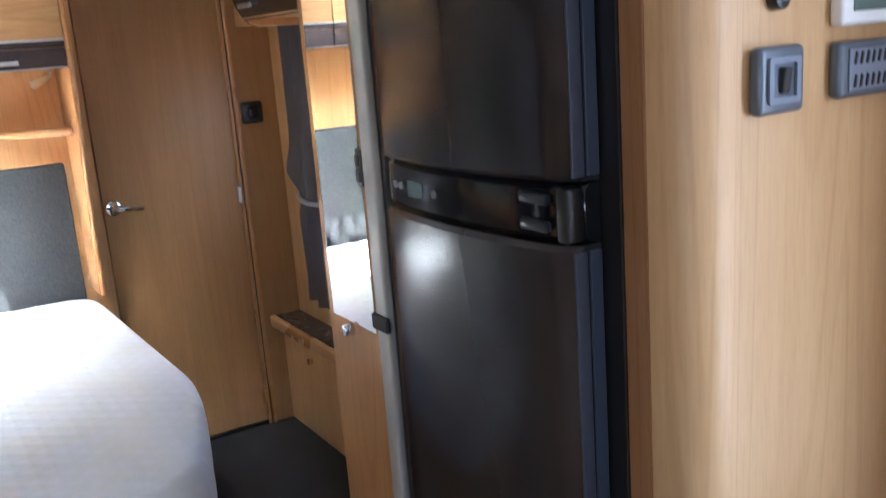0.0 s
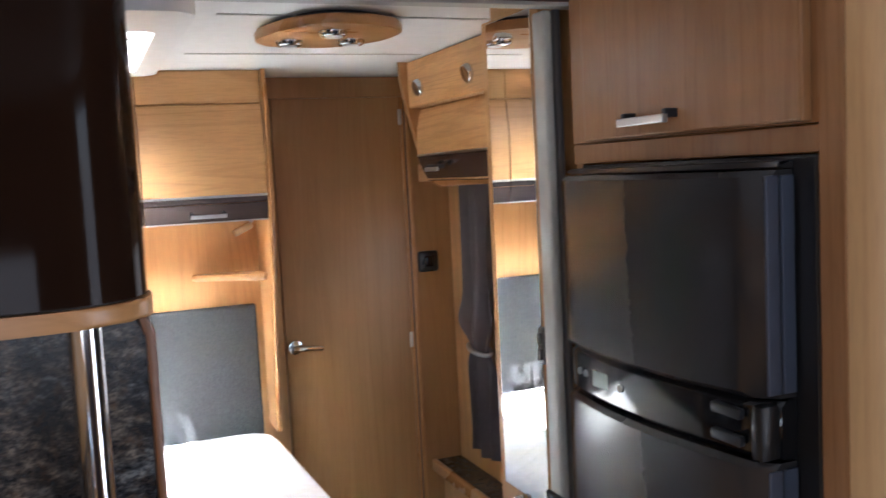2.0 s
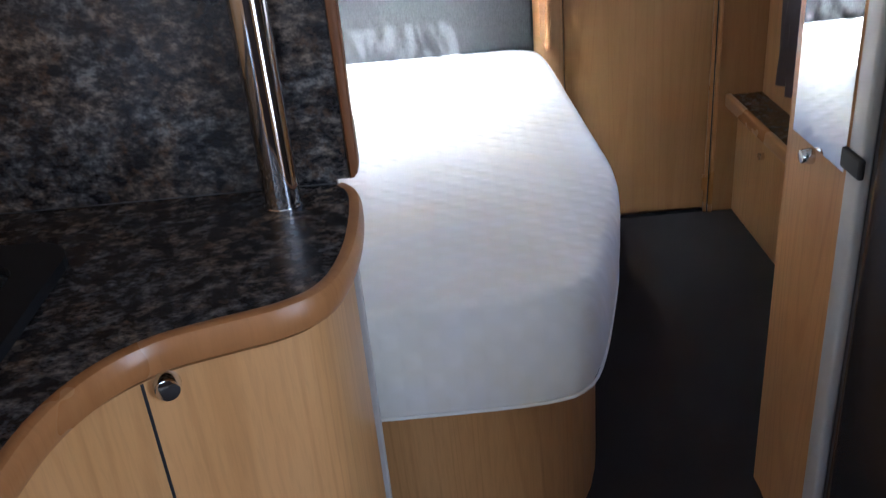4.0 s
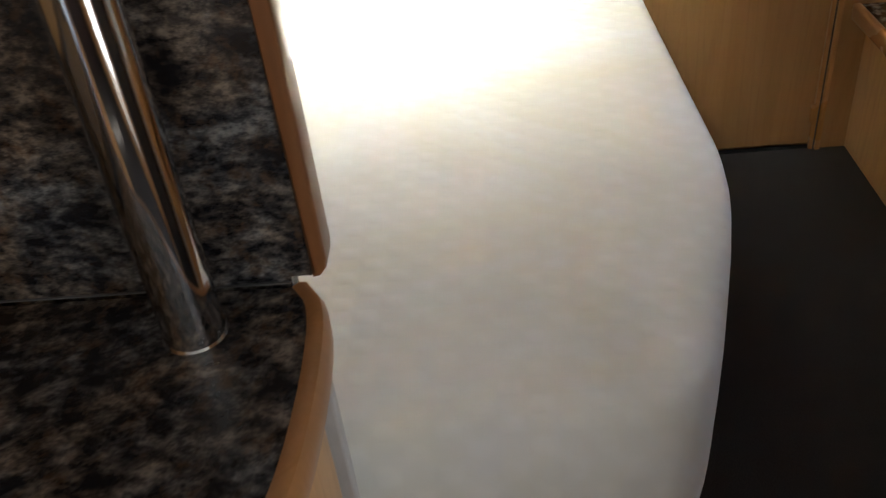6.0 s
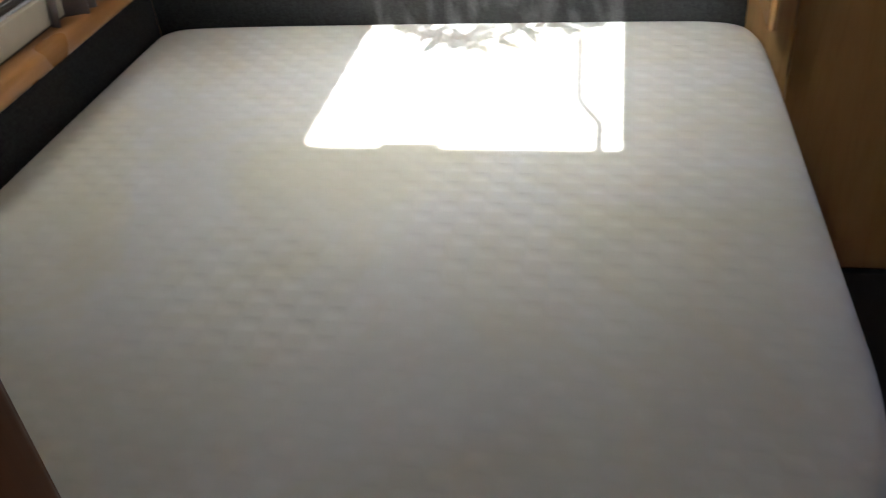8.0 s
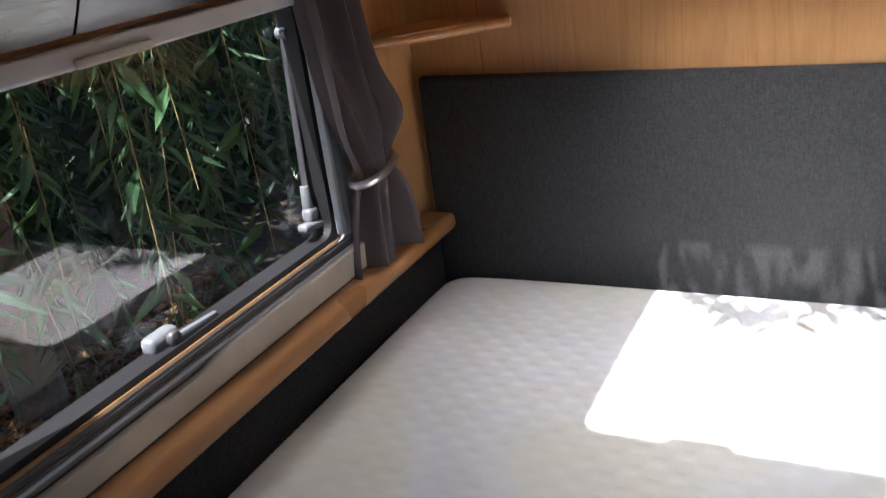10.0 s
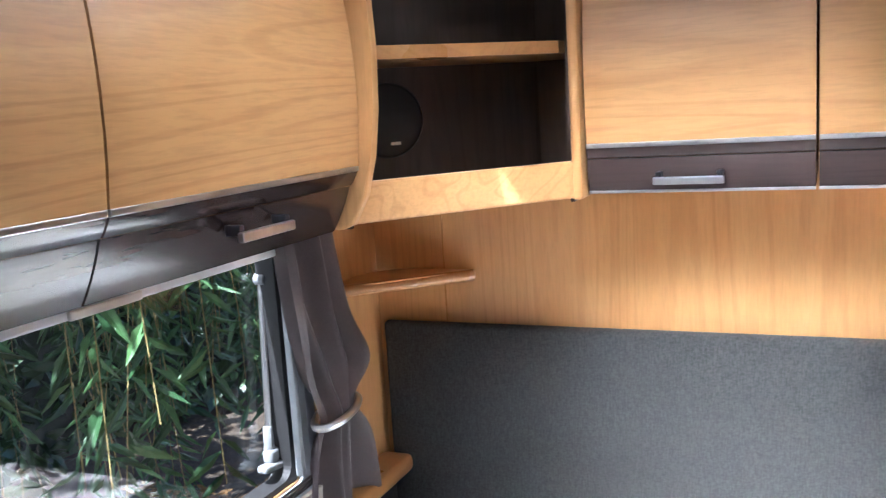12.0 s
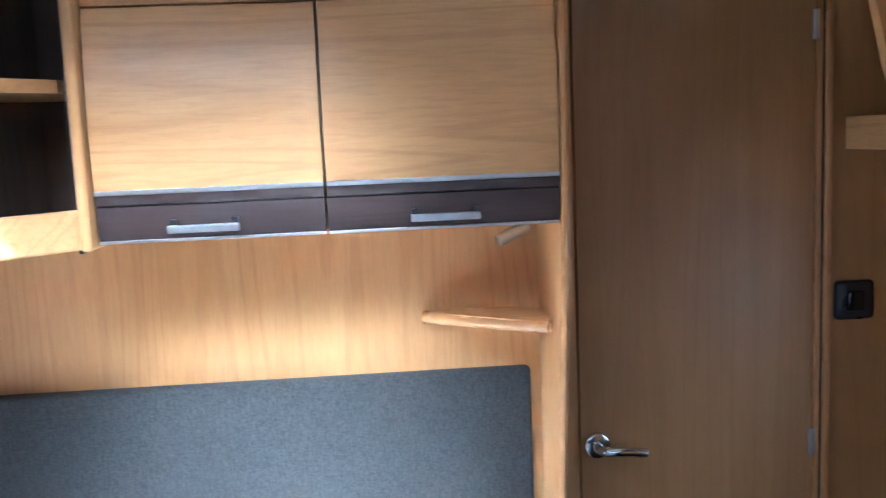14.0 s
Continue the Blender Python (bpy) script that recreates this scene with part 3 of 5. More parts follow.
def rear_cabinet(x0, x1, hx):
    c = thing("overhead_cabinet", ((x0 + x1) / 2, -0.13, 1.47), "beech overhead cabinet with wenge lower band above the bed head", "cabinet", "cabinets above the bed head")
    part("body", box(x0 + 0.001, x1 - 0.001, -0.236, -0.002, 1.463, ZC - 0.002), BEECH_X, c)
    d = part("door", bowed(x0 + 0.0015, x1 - 0.0015, 1.549, 1.846, -0.262, -0.250, 0.010, 0.018, 1, -1), BEECH_X, c, smooth=True)
    part("band", bowed(x0 + 0.0015, x1 - 0.0015, 1.463, 1.521, -0.252, -0.260, 0.003, 0.018, 1, -1), WENGE_X, c, "dark wenge band", True)
    part("upper_band", bowed(x0 + 0.0015, x1 - 0.0015, 1.5225, 1.5405, -0.258, -0.266, 0.001, 0.018, 1, -1), WENGE_X, c, "narrow dark wenge lip", True)
    part("trim_strip", box(x0 + 0.0015, x1 - 0.0015, -0.2665, -0.250, 1.541, 1.549, 0.001), SILVER, c, "thin silver strip")
    part("lower_strip", box(x0 + 0.0015, x1 - 0.0015, -0.2555, -0.244, 1.459, 1.464, 0.001), SILVER, c, "thin silver strip")
    part("fascia", box(x0, x1, -0.247, -0.236, 1.850, ZC - 0.002, 0.002), BEECH_X, c, "plain beech top fascia")
    bar_handle(c, (hx, -0.258, 1.482), (1, 0, 0), (0, -1, 0))
    return c


rear_cabinet(0.577, 0.958, 0.757)
rear_cabinet(0.960, 1.3615, 1.160)
sc = thing("side_cheek", (0.566, -0.14, 1.45), "narrow beech cheek at the end of the rear cabinets", "panel")
part("board", box(0.556, 0.575, -0.288, -0.002, 1.452, ZC - 0.001, 0.006, 3), BEECH_V, sc, smooth=True)


def side_cabinet(y0, y1, hy, x_face=0.30, sx=1, xw=0.0):
    c = thing("overhead_cabinet", ((xw + x_face) / 2, (y0 + y1) / 2, 1.45), "beech overhead cabinet with wenge lower band above the window", "cabinet", "cabinets above the window")
    s = sx
    a, b2 = sorted((xw + s * 0.002, x_face - s * 0.028))
    part("body", box(a, b2 - 0.012, y0 + 0.001, y1 - 0.001, 1.463, ZC - 0.002), BEECH_Y, c)
    part("door", bowed(y0 + 0.001, y1 - 0.001, 1.549, 1.86, x_face + s * 0.010, x_face - s * 0.006, 0.014, 0.018, 0, s), BEECH_Y, c, smooth=True)
    part("band", bowed(y0 + 0.001, y1 - 0.001, 1.447, 1.518, x_face - s * 0.042, x_face - s * 0.008, 0.003, 0.018, 0, s), WENGE_Y, c, "dark wenge band", True)
    part("upper_band", bowed(y0 + 0.001, y1 - 0.001, 1.5195, 1.5405, x_face - s * 0.004, x_face + s * 0.008, 0.001, 0.018, 0, s), WENGE_Y, c, "narrow dark wenge lip", True)
    a, b2 = sorted((x_face - s * 0.004, x_face + s * 0.011))
    part("trim_strip", box(a, b2, y0 + 0.001, y1 - 0.001, 1.541, 1.549, 0.001), SILVER, c, "thin silver strip")
    a, b2 = sorted((x_face - s * 0.012, x_face + s * 0.002))
    part("fascia", box(a, b2, y0, y1, 1.864, ZC - 0.002, 0.002), BEECH_Y, c, "plain beech top fascia")
    bar_handle(c, (x_face - s * 0.012, hy, 1.487), (0, 1, 0), (s, 0, 0))
    return c


side_cabinet(-1.145, -0.619, -0.88)
side_cabinet(-1.690, -1.147, -1.42)
ch = thing("side_cheek", (0.15, -0.59, 1.45), "curved beech cheek at the end of the window cabinets", "panel")
cheek = [(0.002, 1.448), (0.270, 1.448), (0.291, 1.456), (0.316, 1.50), (0.331, 1.56), (0.341, 1.63), (0.345, 1.72), (0.342, 1.80), (0.332, 1.88), (0.315, ZC - 0.001), (0.002, ZC - 0.001)]
part("board", prism(cheek, -0.617, -0.598, 0.004, 1), BEECH_V, ch)

# open corner unit between the two runs
cu = thing("corner_unit", (0.25, -0.25, 1.42), "open beech corner shelf unit with dark lining", "shelf unit")
A, B = Vector((0.282, -0.598)), Vector((0.556, -0.276))
run = B - A
out = Vector((run.y, -run.x)).normalized()
turn = Matrix.Rotation(math.atan2(run.y, run.x), 4, "Z")
mid = (A + B) / 2
part("fascia", turned_box(Matrix.Translation((mid.x, mid.y, 1.488)) @ turn, run.length + 0.004, 0.018, 0.066, 0.004), BEECH_X, cu, "beech lower fascia")
part("middle_shelf", prism([tuple(A - out * 0.03), tuple(B - out * 0.03), (0.556, -0.01), (0.01, -0.01), (0.01, -0.597)], 1.712, 1.734, 0.0), EDGE_X, cu, "beech middle shelf")
part("base_board", prism([tuple(A - out * 0.009), tuple(B - out * 0.009), (0.556, -0.004), (0.004, -0.004), (0.004, -0.597)], 1.458, 1.470, 0.0), BEECH_X, cu)
back_a, back_b = Vector((0.004, -0.40)), Vector((0.42, -0.004))
bm_mid = (back_a + back_b) / 2
bl = back_b - back_a
part("lining", turned_box(Matrix.Translation((bm_mid.x, bm_mid.y, (1.447 + ZC) / 2)) @ Matrix.Rotation(math.atan2(bl.y, bl.x), 4, "Z"), bl.length + 0.02, 0.008, ZC - 1.447 - 0.002), SHELF_DARK, cu, "dark brown back lining")
part("side_lining", box(0.548, 0.5555, -0.270, -0.004, 1.447, ZC - 0.002), SHELF_DARK, cu, "dark brown side lining")
part("side_lining", box(0.02, 0.278, -0.5975, -0.590, 1.447, ZC - 0.002), SHELF_DARK, cu, "dark brown side lining")
part("back_lining", box(0.395, 0.5475, -0.012, -0.0025, 1.471, ZC - 0.002), SHELF_DARK, cu, "dark brown rear lining")
part("back_lining", box(0.0025, 0.012, -0.5895, -0.375, 1.471, ZC - 0.002), SHELF_DARK, cu, "dark brown wall lining")
bn = Vector((bl.y, -bl.x, 0)).normalized()
spk = Vector((0.170, -0.234, 1.610)) + bn * 0.004
lw = thing("loudspeaker", tuple(spk), "round black loudspeaker set in the corner unit", "speaker")
part("grille", cylinder(spk, spk + bn * 0.014, 0.077, 0.070, 40, 0.003), BLACK_PLASTIC, lw, smooth=True)
part("badge", turned_box(Matrix.Translation(spk + bn * 0.0155 + Vector((0.008, 0.008, -0.045))) @ Matrix.Rotation(math.atan2(bl.y, bl.x), 4, "Z"), 0.020, 0.002, 0.006), SILVER, lw, "small silver badge bar")

# ---- left window ----
y0, y1, z0, z1 = WIN_L
wl = thing("window_1", (0.0, -0.85, 0.9), "hinged acrylic caravan window with cream blind frame", "window", kind="structure")
part("window_frame", ring(0, -0.002, 0.022, (y0 - 0.03, y1 + 0.032, z0 - 0.028, z1 + 0.006), (y0 - 0.004, y1 + 0.002, z0 - 0.006, z1 - 0.004), 0.02, 0.03), SHADED_PROFILE, wl, "plastic inner frame, grey for its shade")
part("seal", ring(0, -0.045, -0.003, (y0 - 0.001, y1 + 0.001, z0 - 0.001, z1 + 0.001), (y0 + 0.022, y1 - 0.030, z0 + 0.012, z1 - 0.018), 0.03, 0.03), RUBBER, wl, "black rubber seal")
pane = part("pane", box(-0.060, -0.056, y0 - 0.02, y1 + 0.02, z0 - 0.02, z1 + 0.02), GLASS, wl, "clear acrylic pane")
pane.visible_shadow = False
part("blind_cassette", box(0.0225, 0.036, y0 - 0.03, y1 + 0.03, z1 + 0.020, z1 + 0.040, 0.005, 3), CREAM_PLASTIC, wl, "cream blind cassette", True)
rail = part("blind_rail", box(0.0225, 0.034, y0 - 0.01, y1 + 0.008, z1 - 0.026, z1 + 0.005, 0.004), PALE_RAIL, wl, "pale blind rail")
part("blind_tab", box(0.034, 0.042, -0.96, -0.82, z1 - 0.026, z1 - 0.012, 0.003), LIGHT_PROFILE, rail, "grey pull tab")
part("side_rail", box(0.004, 0.020, y1 - 0.028, y1 - 0.014, z0 + 0.012, z1 - 0.036, 0.003), SHADED_PROFILE, wl, "side rail, grey for its shade")
sill = [(y0 - 0.02, 0.838), (y1 + 0.03, 0.838), (y1 + 0.03, 0.892), (-0.780, 0.892), (-0.805, 0.891), (-0.825, 0.887), (-0.845, 0.881), (-0.870, 0.879), (y0 - 0.02, 0.879)]
part("sill_board", prism(sill, 0.0225, 0.038, 0.003, 0), CREAM_PLASTIC, wl, "cream sill board with a shaped grip", True)
part("sill_groove", box(0.0225, 0.0372, y0 - 0.018, y1 + 0.028, 0.8352, 0.8375), GREY_PROFILE, wl, "thin dark joint")
part("sill_rail", box(0.0225, 0.030, y0 - 0.02, y1 + 0.02, 0.8928, 0.8990, 0.002), PALE_RAIL, wl, "pale blind rail at the sill", True)
for k in range(3):
    part("sill_track", box(0.0225, 0.0285 - 0.002 * k, y0 - 0.018, y1 + 0.016, 0.8995 + 0.0065 * k, 0.9055 + 0.0065 * k, 0.0012), TAUPE_TRACK, wl, "dark taupe blind track")
for yt, yb in ((y1 - 0.024, y1 - 0.046), (y0 + 0.024, y0 + 0.046)):
    st = part("stay", tube([(-0.04, yt, z1 - 0.085), (-0.04, yb, z0 + 0.075)], 0.0065, 10), SILVER, wl, "telescopic steel window stay", True)
    part("stay_pivot", cylinder((-0.050, yt, z1 - 0.080), (-0.026, yt, z1 - 0.080), 0.012, seg=16, bevel=0.003), STAY_GREY, st, "grey stay pivot", True)
    part("stay_sleeve", cylinder((-0.04, yb, z0 + 0.12), (-0.04, yb - 0.001, z0 + 0.07), 0.009, 0.011, 12, 0.002), STAY_GREY, st, "grey stay sleeve", True)
    part("stay_knob", box(-0.050, -0.026, yb - 0.016, yb + 0.016, z0 + 0.045, z0 + 0.075, 0.008, 3), STAY_GREY, st, "grey stay clamp", True)
    part("stay_foot", turned_box(pose(-0.034, yb - 0.006, z0 + 0.040, -8, 0, 0), 0.024, 0.072, 0.016, 0.006, 3), STAY_GREY, st, "grey stay foot", True)
lt = part("latch", box(-0.050, -0.020, -0.915, -0.850, z0 + 0.006, z0 + 0.036, 0.010, 3), STAY_GREY, wl, "grey window latch", True)
part("latch_hub", cylinder((-0.020, -0.872, z0 + 0.022), (-0.008, -0.872, z0 + 0.022), 0.015, 0.012, 18, 0.003), GREY_PROFILE, lt, "dark grey latch hub", True)
part("latch_lever", turned_box(pose(-0.014, -0.818, z0 + 0.016, -4, 0, 0), 0.012, 0.095, 0.016, 0.005), STAY_GREY, lt, "grey latch lever", True)

# right window
y0, y1, z0, z1 = WIN_R
wr = thing("window_2", (XR, -1.0, 0.86), "acrylic side window with pale frame beside the wardrobe", "window", kind="structure")
part("window_frame", ring(0, XR - 0.02, XR + 0.002, (y0 - 0.03, y1 + 0.03, z0 - 0.03, z1 + 0.03), (y0 + 0.012, y1 - 0.012, z0 + 0.012, z1 - 0.012), 0.02, 0.03), CREAM_PLASTIC, wr)
# entrance doorway, behind the walker
dw = thing("door_2", (XR, -3.25, 0.25), "open entrance doorway with a pale plastic frame", "doorway", kind="structure")
part("door_frame", ring(0, XR - 0.02, XR + 0.002, (-3.59, -2.91, 0.21, 1.92), (-3.54, -2.96, 0.26, 1.87), 0.03, 0.03), CREAM_PLASTIC, dw)
# front and kitchen windows, behind the walker
for nm, ax, w, o in (("window_3", 1, YF, (0.20, 1.16, 1.02, 1.34)), ("window_4", 0, 0.0, (-4.45, -3.45, 1.0, 1.5))):
    wf = thing(nm, ((o[0] + o[1]) / 2, YF, o[2]) if ax == 1 else (0, (o[0] + o[1]) / 2, o[2]), "plain caravan window with pale frame", "window", kind="structure")
    part("window_frame", ring(ax, w - 0.002, w + 0.02, (o[0] - 0.03, o[1] + 0.03, o[2] - 0.03, o[3] + 0.03), (o[0] + 0.012, o[1] - 0.012, o[2] + 0.012, o[3] - 0.012), 0.02, 0.03), CREAM_PLASTIC, wf)


def curtain(xw, sx, y_mid, half_top, half_tie, half_low, z_top, z_tie, z_low, lean_y, label, seed):
    """A gathered curtain, tied in the middle, hanging a little off its wall."""
    rnd = random.Random(seed)
    c = thing("curtain", (xw, y_mid, z_low), label, "curtain", "window curtains")
    n, rows = 56, 44
    phases = [rnd.uniform(0, 6.28) for _ in range(4)]
    bm = bmesh.new()
    grid = []
    for j in range(rows + 1):
        z = z_top + (z_low - z_top) * j / rows
        if z > z_tie:
            f = (z - z_tie) / (z_top - z_tie)
            half = half_tie + (half_top - half_tie) * f ** 0.75
            shift = lean_y * (1 - f) ** 1.2
        else:
            f = (z_tie - z) / (z_tie - z_low)
            half = half_tie + (half_low - half_tie) * f ** 0.7
            shift = lean_y * (1 - 0.15 * f)
        pull = math.exp(-((z - z_tie - 0.01) / 0.05) ** 2)
        belly = 0.030 * math.exp(-((z - z_tie - 0.11) / 0.06) ** 2)
        row = []
        for i in range(n + 1):
            u = i / n * 2 - 1
            a = u * 3.14 * 1.8
            fold = math.sin(a + phases[0] + 0.5 * math.sin(z * 5 + phases[1])) + 0.55 * math.sin(2.6 * a + phases[2] + z * 4)
            x = xw + sx * (0.040 + 0.024 * fold * (1 - 0.6 * pull) + 0.022 * pull * (1 - u * u) + belly * (0.4 + 0.6 * u))
            row.append(bm.verts.new((x, y_mid + shift + u * half + 0.010 * fold * abs(u) * (1 - pull), z + 0.012 * u * (1 if z < z_tie else 0) * f)))
        grid.append(row)
    for r0, r1 in zip(grid, grid[1:]):
        for i in range(n):
            bm.faces.new((r0[i], r0[i + 1], r1[i + 1], r1[i]))
    bmesh.ops.solidify(bm, geom=bm.faces[:], thickness=0.003)
    part("cloth", bm, CURTAIN, c, smooth=True)
    loop = [(xw + sx * (0.045 + 0.034 * math.cos(a)), y_mid + lean_y + (half_tie + 0.014) * math.sin(a), z_tie + 0.012 * math.sin(a)) for a in (2 * math.pi * k / 28 for k in range(29))]
    part("tie_band", tube(loop, 0.0085, 8), SILVER, c, "silver tie-back band", True)
    return c


curtain(0.012, 1, -0.392, 0.108, 0.056, 0.104, 1.46, 1.032, 0.815, 0.066, "taupe satin curtain tied back beside the window", 3)
curtain(XR + 0.004, -1, -0.325, 0.076, 0.054, 0.092, 1.55, 0.935, 0.545, 0.0, "taupe satin curtain tied back above the low locker", 5)

# ---- bed ----
bed_outline = soften([(0.052, -0.14), (0.060, -0.07), (0.13, -0.046), (0.60, -0.042), (1.20, -0.042), (1.31, -0.05), (1.358, -0.09), (1.370, -0.20), (1.378, -0.60), (1.386, -0.95), (1.390, -1.10), (1.372, -1.22), (1.330, -1.37), (1.283, -1.53), (1.235, -1.645), (1.15, -1.674), (0.95, -1.677), (0.50, -1.678), (0.10, -1.676), (0.055, -1.668), (0.050, -1.60), (0.048, -0.85)], 3)
centre = Vector((0.70, -0.85))


def lofted(outline, profile, centre, cap_rings=()):
    """Rings of an outline, each drawn in by d at height z, closed over the top."""
    bm = bmesh.new()
    n = len(outline)
    rings = []
    for d, z in profile:
        rings.append([bm.verts.new((*(centre + (Vector(p) - centre) * (1 - d / 0.75)), z)) for p in outline])
    for s, z in cap_rings:
        rings.append([bm.verts.new((*(centre + (Vector(p) - centre) * s), z)) for p in outline])
    for a, b in zip(rings, rings[1:]):
        for i in range(n):
            bm.faces.new((a[i], a[(i + 1) % n], b[(i + 1) % n], b[i]))
    bm.faces.new(rings[0][::-1])
    bm.faces.new(rings[-1])
    return bm


bed = thing("bed", (0.7, -0.85, 0), "fixed caravan bed with beech base and bare white mattress", "bed")
base_outline = soften([(0.037, -0.045), (1.30, -0.045), (1.33, -0.08), (1.33, -1.15), (1.27, -1.42), (1.13, -1.56), (0.90, -1.60), (0.037, -1.60)], 2)
part("base", prism([tuple(p) for p in base_outline], 0.0, 0.46, 0.004), BEECH_V, bed, "beech-faced bed base")
mt = thing("mattress", (0.7, -0.85, 0.462), "bare white mattress with quilted cover and cut-off foot corner", "mattress")
part("cover", lofted(bed_outline, [(0.030, 0.462), (0.010, 0.47), (0.002, 0.495), (0.0, 0.55), (0.0, 0.61), (0.003, 0.645), (0.010, 0.668), (0.022, 0.682), (0.04, 0.6895)], centre, [(0.90, 0.6915), (0.75, 0.6922), (0.5, 0.6926), (0.2, 0.6928)]), QUILT, mt, "white knitted cover", True)
seam = [(*(centre + (Vector(p) - centre) * 0.994), 0.474) for p in bed_outline[::2]]
part("piping", tube(seam + seam[:1], 0.0035, 6), QUILT, mt, "white edge piping", True)

# ---- kitchen ----
front_curve = soften([(0.846, -1.702), (0.868, -1.735), (0.874, -1.83), (0.869, -1.94), (0.846, -2.025), (0.795, -2.064), (0.725, -2.085), (0.648, -2.112), (0.590, -2.18), (0.564, -2.28), (0.566, -2.50), (0.566, -2.95)], 2, False)
c_out = [Vector((0.002, -1.702))] + [Vector(p) for p in front_curve] + [Vector((0.002, -2.95))]
kt = thing("worktop", (0.4, -2.2, 0.91), "dark mottled laminate worktop with curved beech edge", "worktop")
curve = c_out[1:-1]
inset = [c_out[0]]
for i, p in enumerate(curve):
    d = (curve[min(i + 1, len(curve) - 1)] - curve[max(i - 1, 0)]).normalized()
    inset.append(p + Vector((d.y, -d.x)) * 0.016)
inset.append(c_out[-1])
part("top", wall_slab(inset[1:-1], 0.002, 0.912, 0.951), GRANITE, kt)
nose = bmesh.new()
lines = []
for p, q in zip(c_out[1:-1], inset[1:-1]):
    o = (p - q).normalized()
    lines.append([nose.verts.new((*(q + o * d), z)) for d, z in ((0, 0.9515), (0.008, 0.953), (0.014, 0.950), (0.018, 0.940), (0.018, 0.920), (0.014, 0.911), (0.006, 0.908), (0, 0.909))])
for a, b in zip(lines, lines[1:]):
    for k in range(8):
        nose.faces.new((a[k], a[(k + 1) % 8], b[(k + 1) % 8], b[k]))
nose.faces.new(lines[0])
nose.faces.new(lines[-1][::-1])
part("nosing", nose, RED_EDGE, kt, "rounded beech edge", True)

kb = thing("kitchen_unit", (0.4, -2.2, 0), "beech kitchen base unit with a curved end below the worktop", "cabinet")
body_line = []
front = c_out[1:-1]
for i in range(len(front)):
    d = (front[min(i + 1, len(front) - 1)] - front[max(i - 1, 0)]).normalized()
    body_line.append(front[i] + Vector((d.y, -d.x)) * 0.040)
kb_out = [tuple(p) for p in body_line if p.y < -1.74]
part("body", wall_slab(kb_out, 0.004, 0.0, 0.908), BEECH_V, kb)


def skin(y_from, y_to, z0, z1, grow):
    """A door skin that follows the curved front between two stations along it."""
    pts = [p for i, p in enumerate(body_line) if y_from <= i <= y_to]
    bm = bmesh.new()
    rows = []
    for i, p in enumerate(pts):
        d = (pts[min(i + 1, len(pts) - 1)] - pts[max(i - 1, 0)]).normalized()
        o = Vector((-d.y, d.x))
        rows.append([bm.verts.new((*(p + o * g), z)) for g, z in ((0.001, z0), (grow, z0), (grow, z1), (0.001, z1))])
    for a, b in zip(rows, rows[1:]):
        for k in range(4):
            bm.faces.new((a[k], a[(k + 1) % 4], b[(k + 1) % 4], b[k]))
    bm.faces.new(rows[0])
    bm.faces.new(rows[-1][::-1])
    return bm


split = min(range(len(body_line)), key=lambda i: abs(body_line[i].x - 0.618) + abs(body_line[i].y + 2.085))
kd = part("door", skin(5, split, 0.10, 0.893, 0.014), BEECH_V, kb, "curved beech door", True)
sp_d = (body_line[split + 1] - body_line[split - 1]).normalized()
sp_at = body_line[split] + Vector((-sp_d.y, sp_d.x)) * 0.010
part("split_line", turned_box(Matrix.Translation((sp_at.x, sp_at.y, 0.4965)) @ Matrix.Rotation(math.atan2(sp_d.y, sp_d.x), 4, "Z"), 0.004, 0.0095, 0.79), DARK_PLATE, kb, "dark gap between the doors")
part("door", skin(split, len(body_line) - 1, 0.10, 0.893, 0.014), BEECH_V, kb, "curved beech door", True)
kp = body_line[split - 1]
part("push_knob", cylinder((kp.x + 0.010, kp.y - 0.008, 0.880), (kp.x + 0.016, kp.y - 0.028, 0.880), 0.017, 0.015, 24, 0.003), CHROME, kd, "round chrome push knob", True)
part("vent", box(0.528, 0.546, -2.42, -2.27, 0.74, 0.84, 0.006), BLACK_PLASTIC, kb, "black plastic vent")
# Pale colour paints the white bed's reflection on the glossy beech end.
single("end_board", box(0.30, 0.848, -1.722, -1.704, 0.0, 0.905, 0.003), PALE_BOARD, "kitchen end board beside the bed, pale for the reflected mattress", "panel")

hob = thing("hob", (0.25, -2.2, 0.952), "black hob with smoked glass lid set in the worktop", "hob")
part("rim", ring(2, 0.9525, 0.968, (0.03, 0.492, -2.62, -1.855), (0.087, 0.438, -2.573, -1.917), 0.06, 0.04), BLACK_PLASTIC, hob, "black rim")
part("well", prism(rounded(0.083, 0.442, -2.577, -1.913, 0.04), 0.9515, 0.955), BLACK_GLOSS, hob, "black pan")
part("lid", prism(rounded(0.09, 0.435, -2.57, -1.92, 0.035), 0.9555, 0.960, 0.001), HOB_GLASS, hob, "glossy dark glass lid")

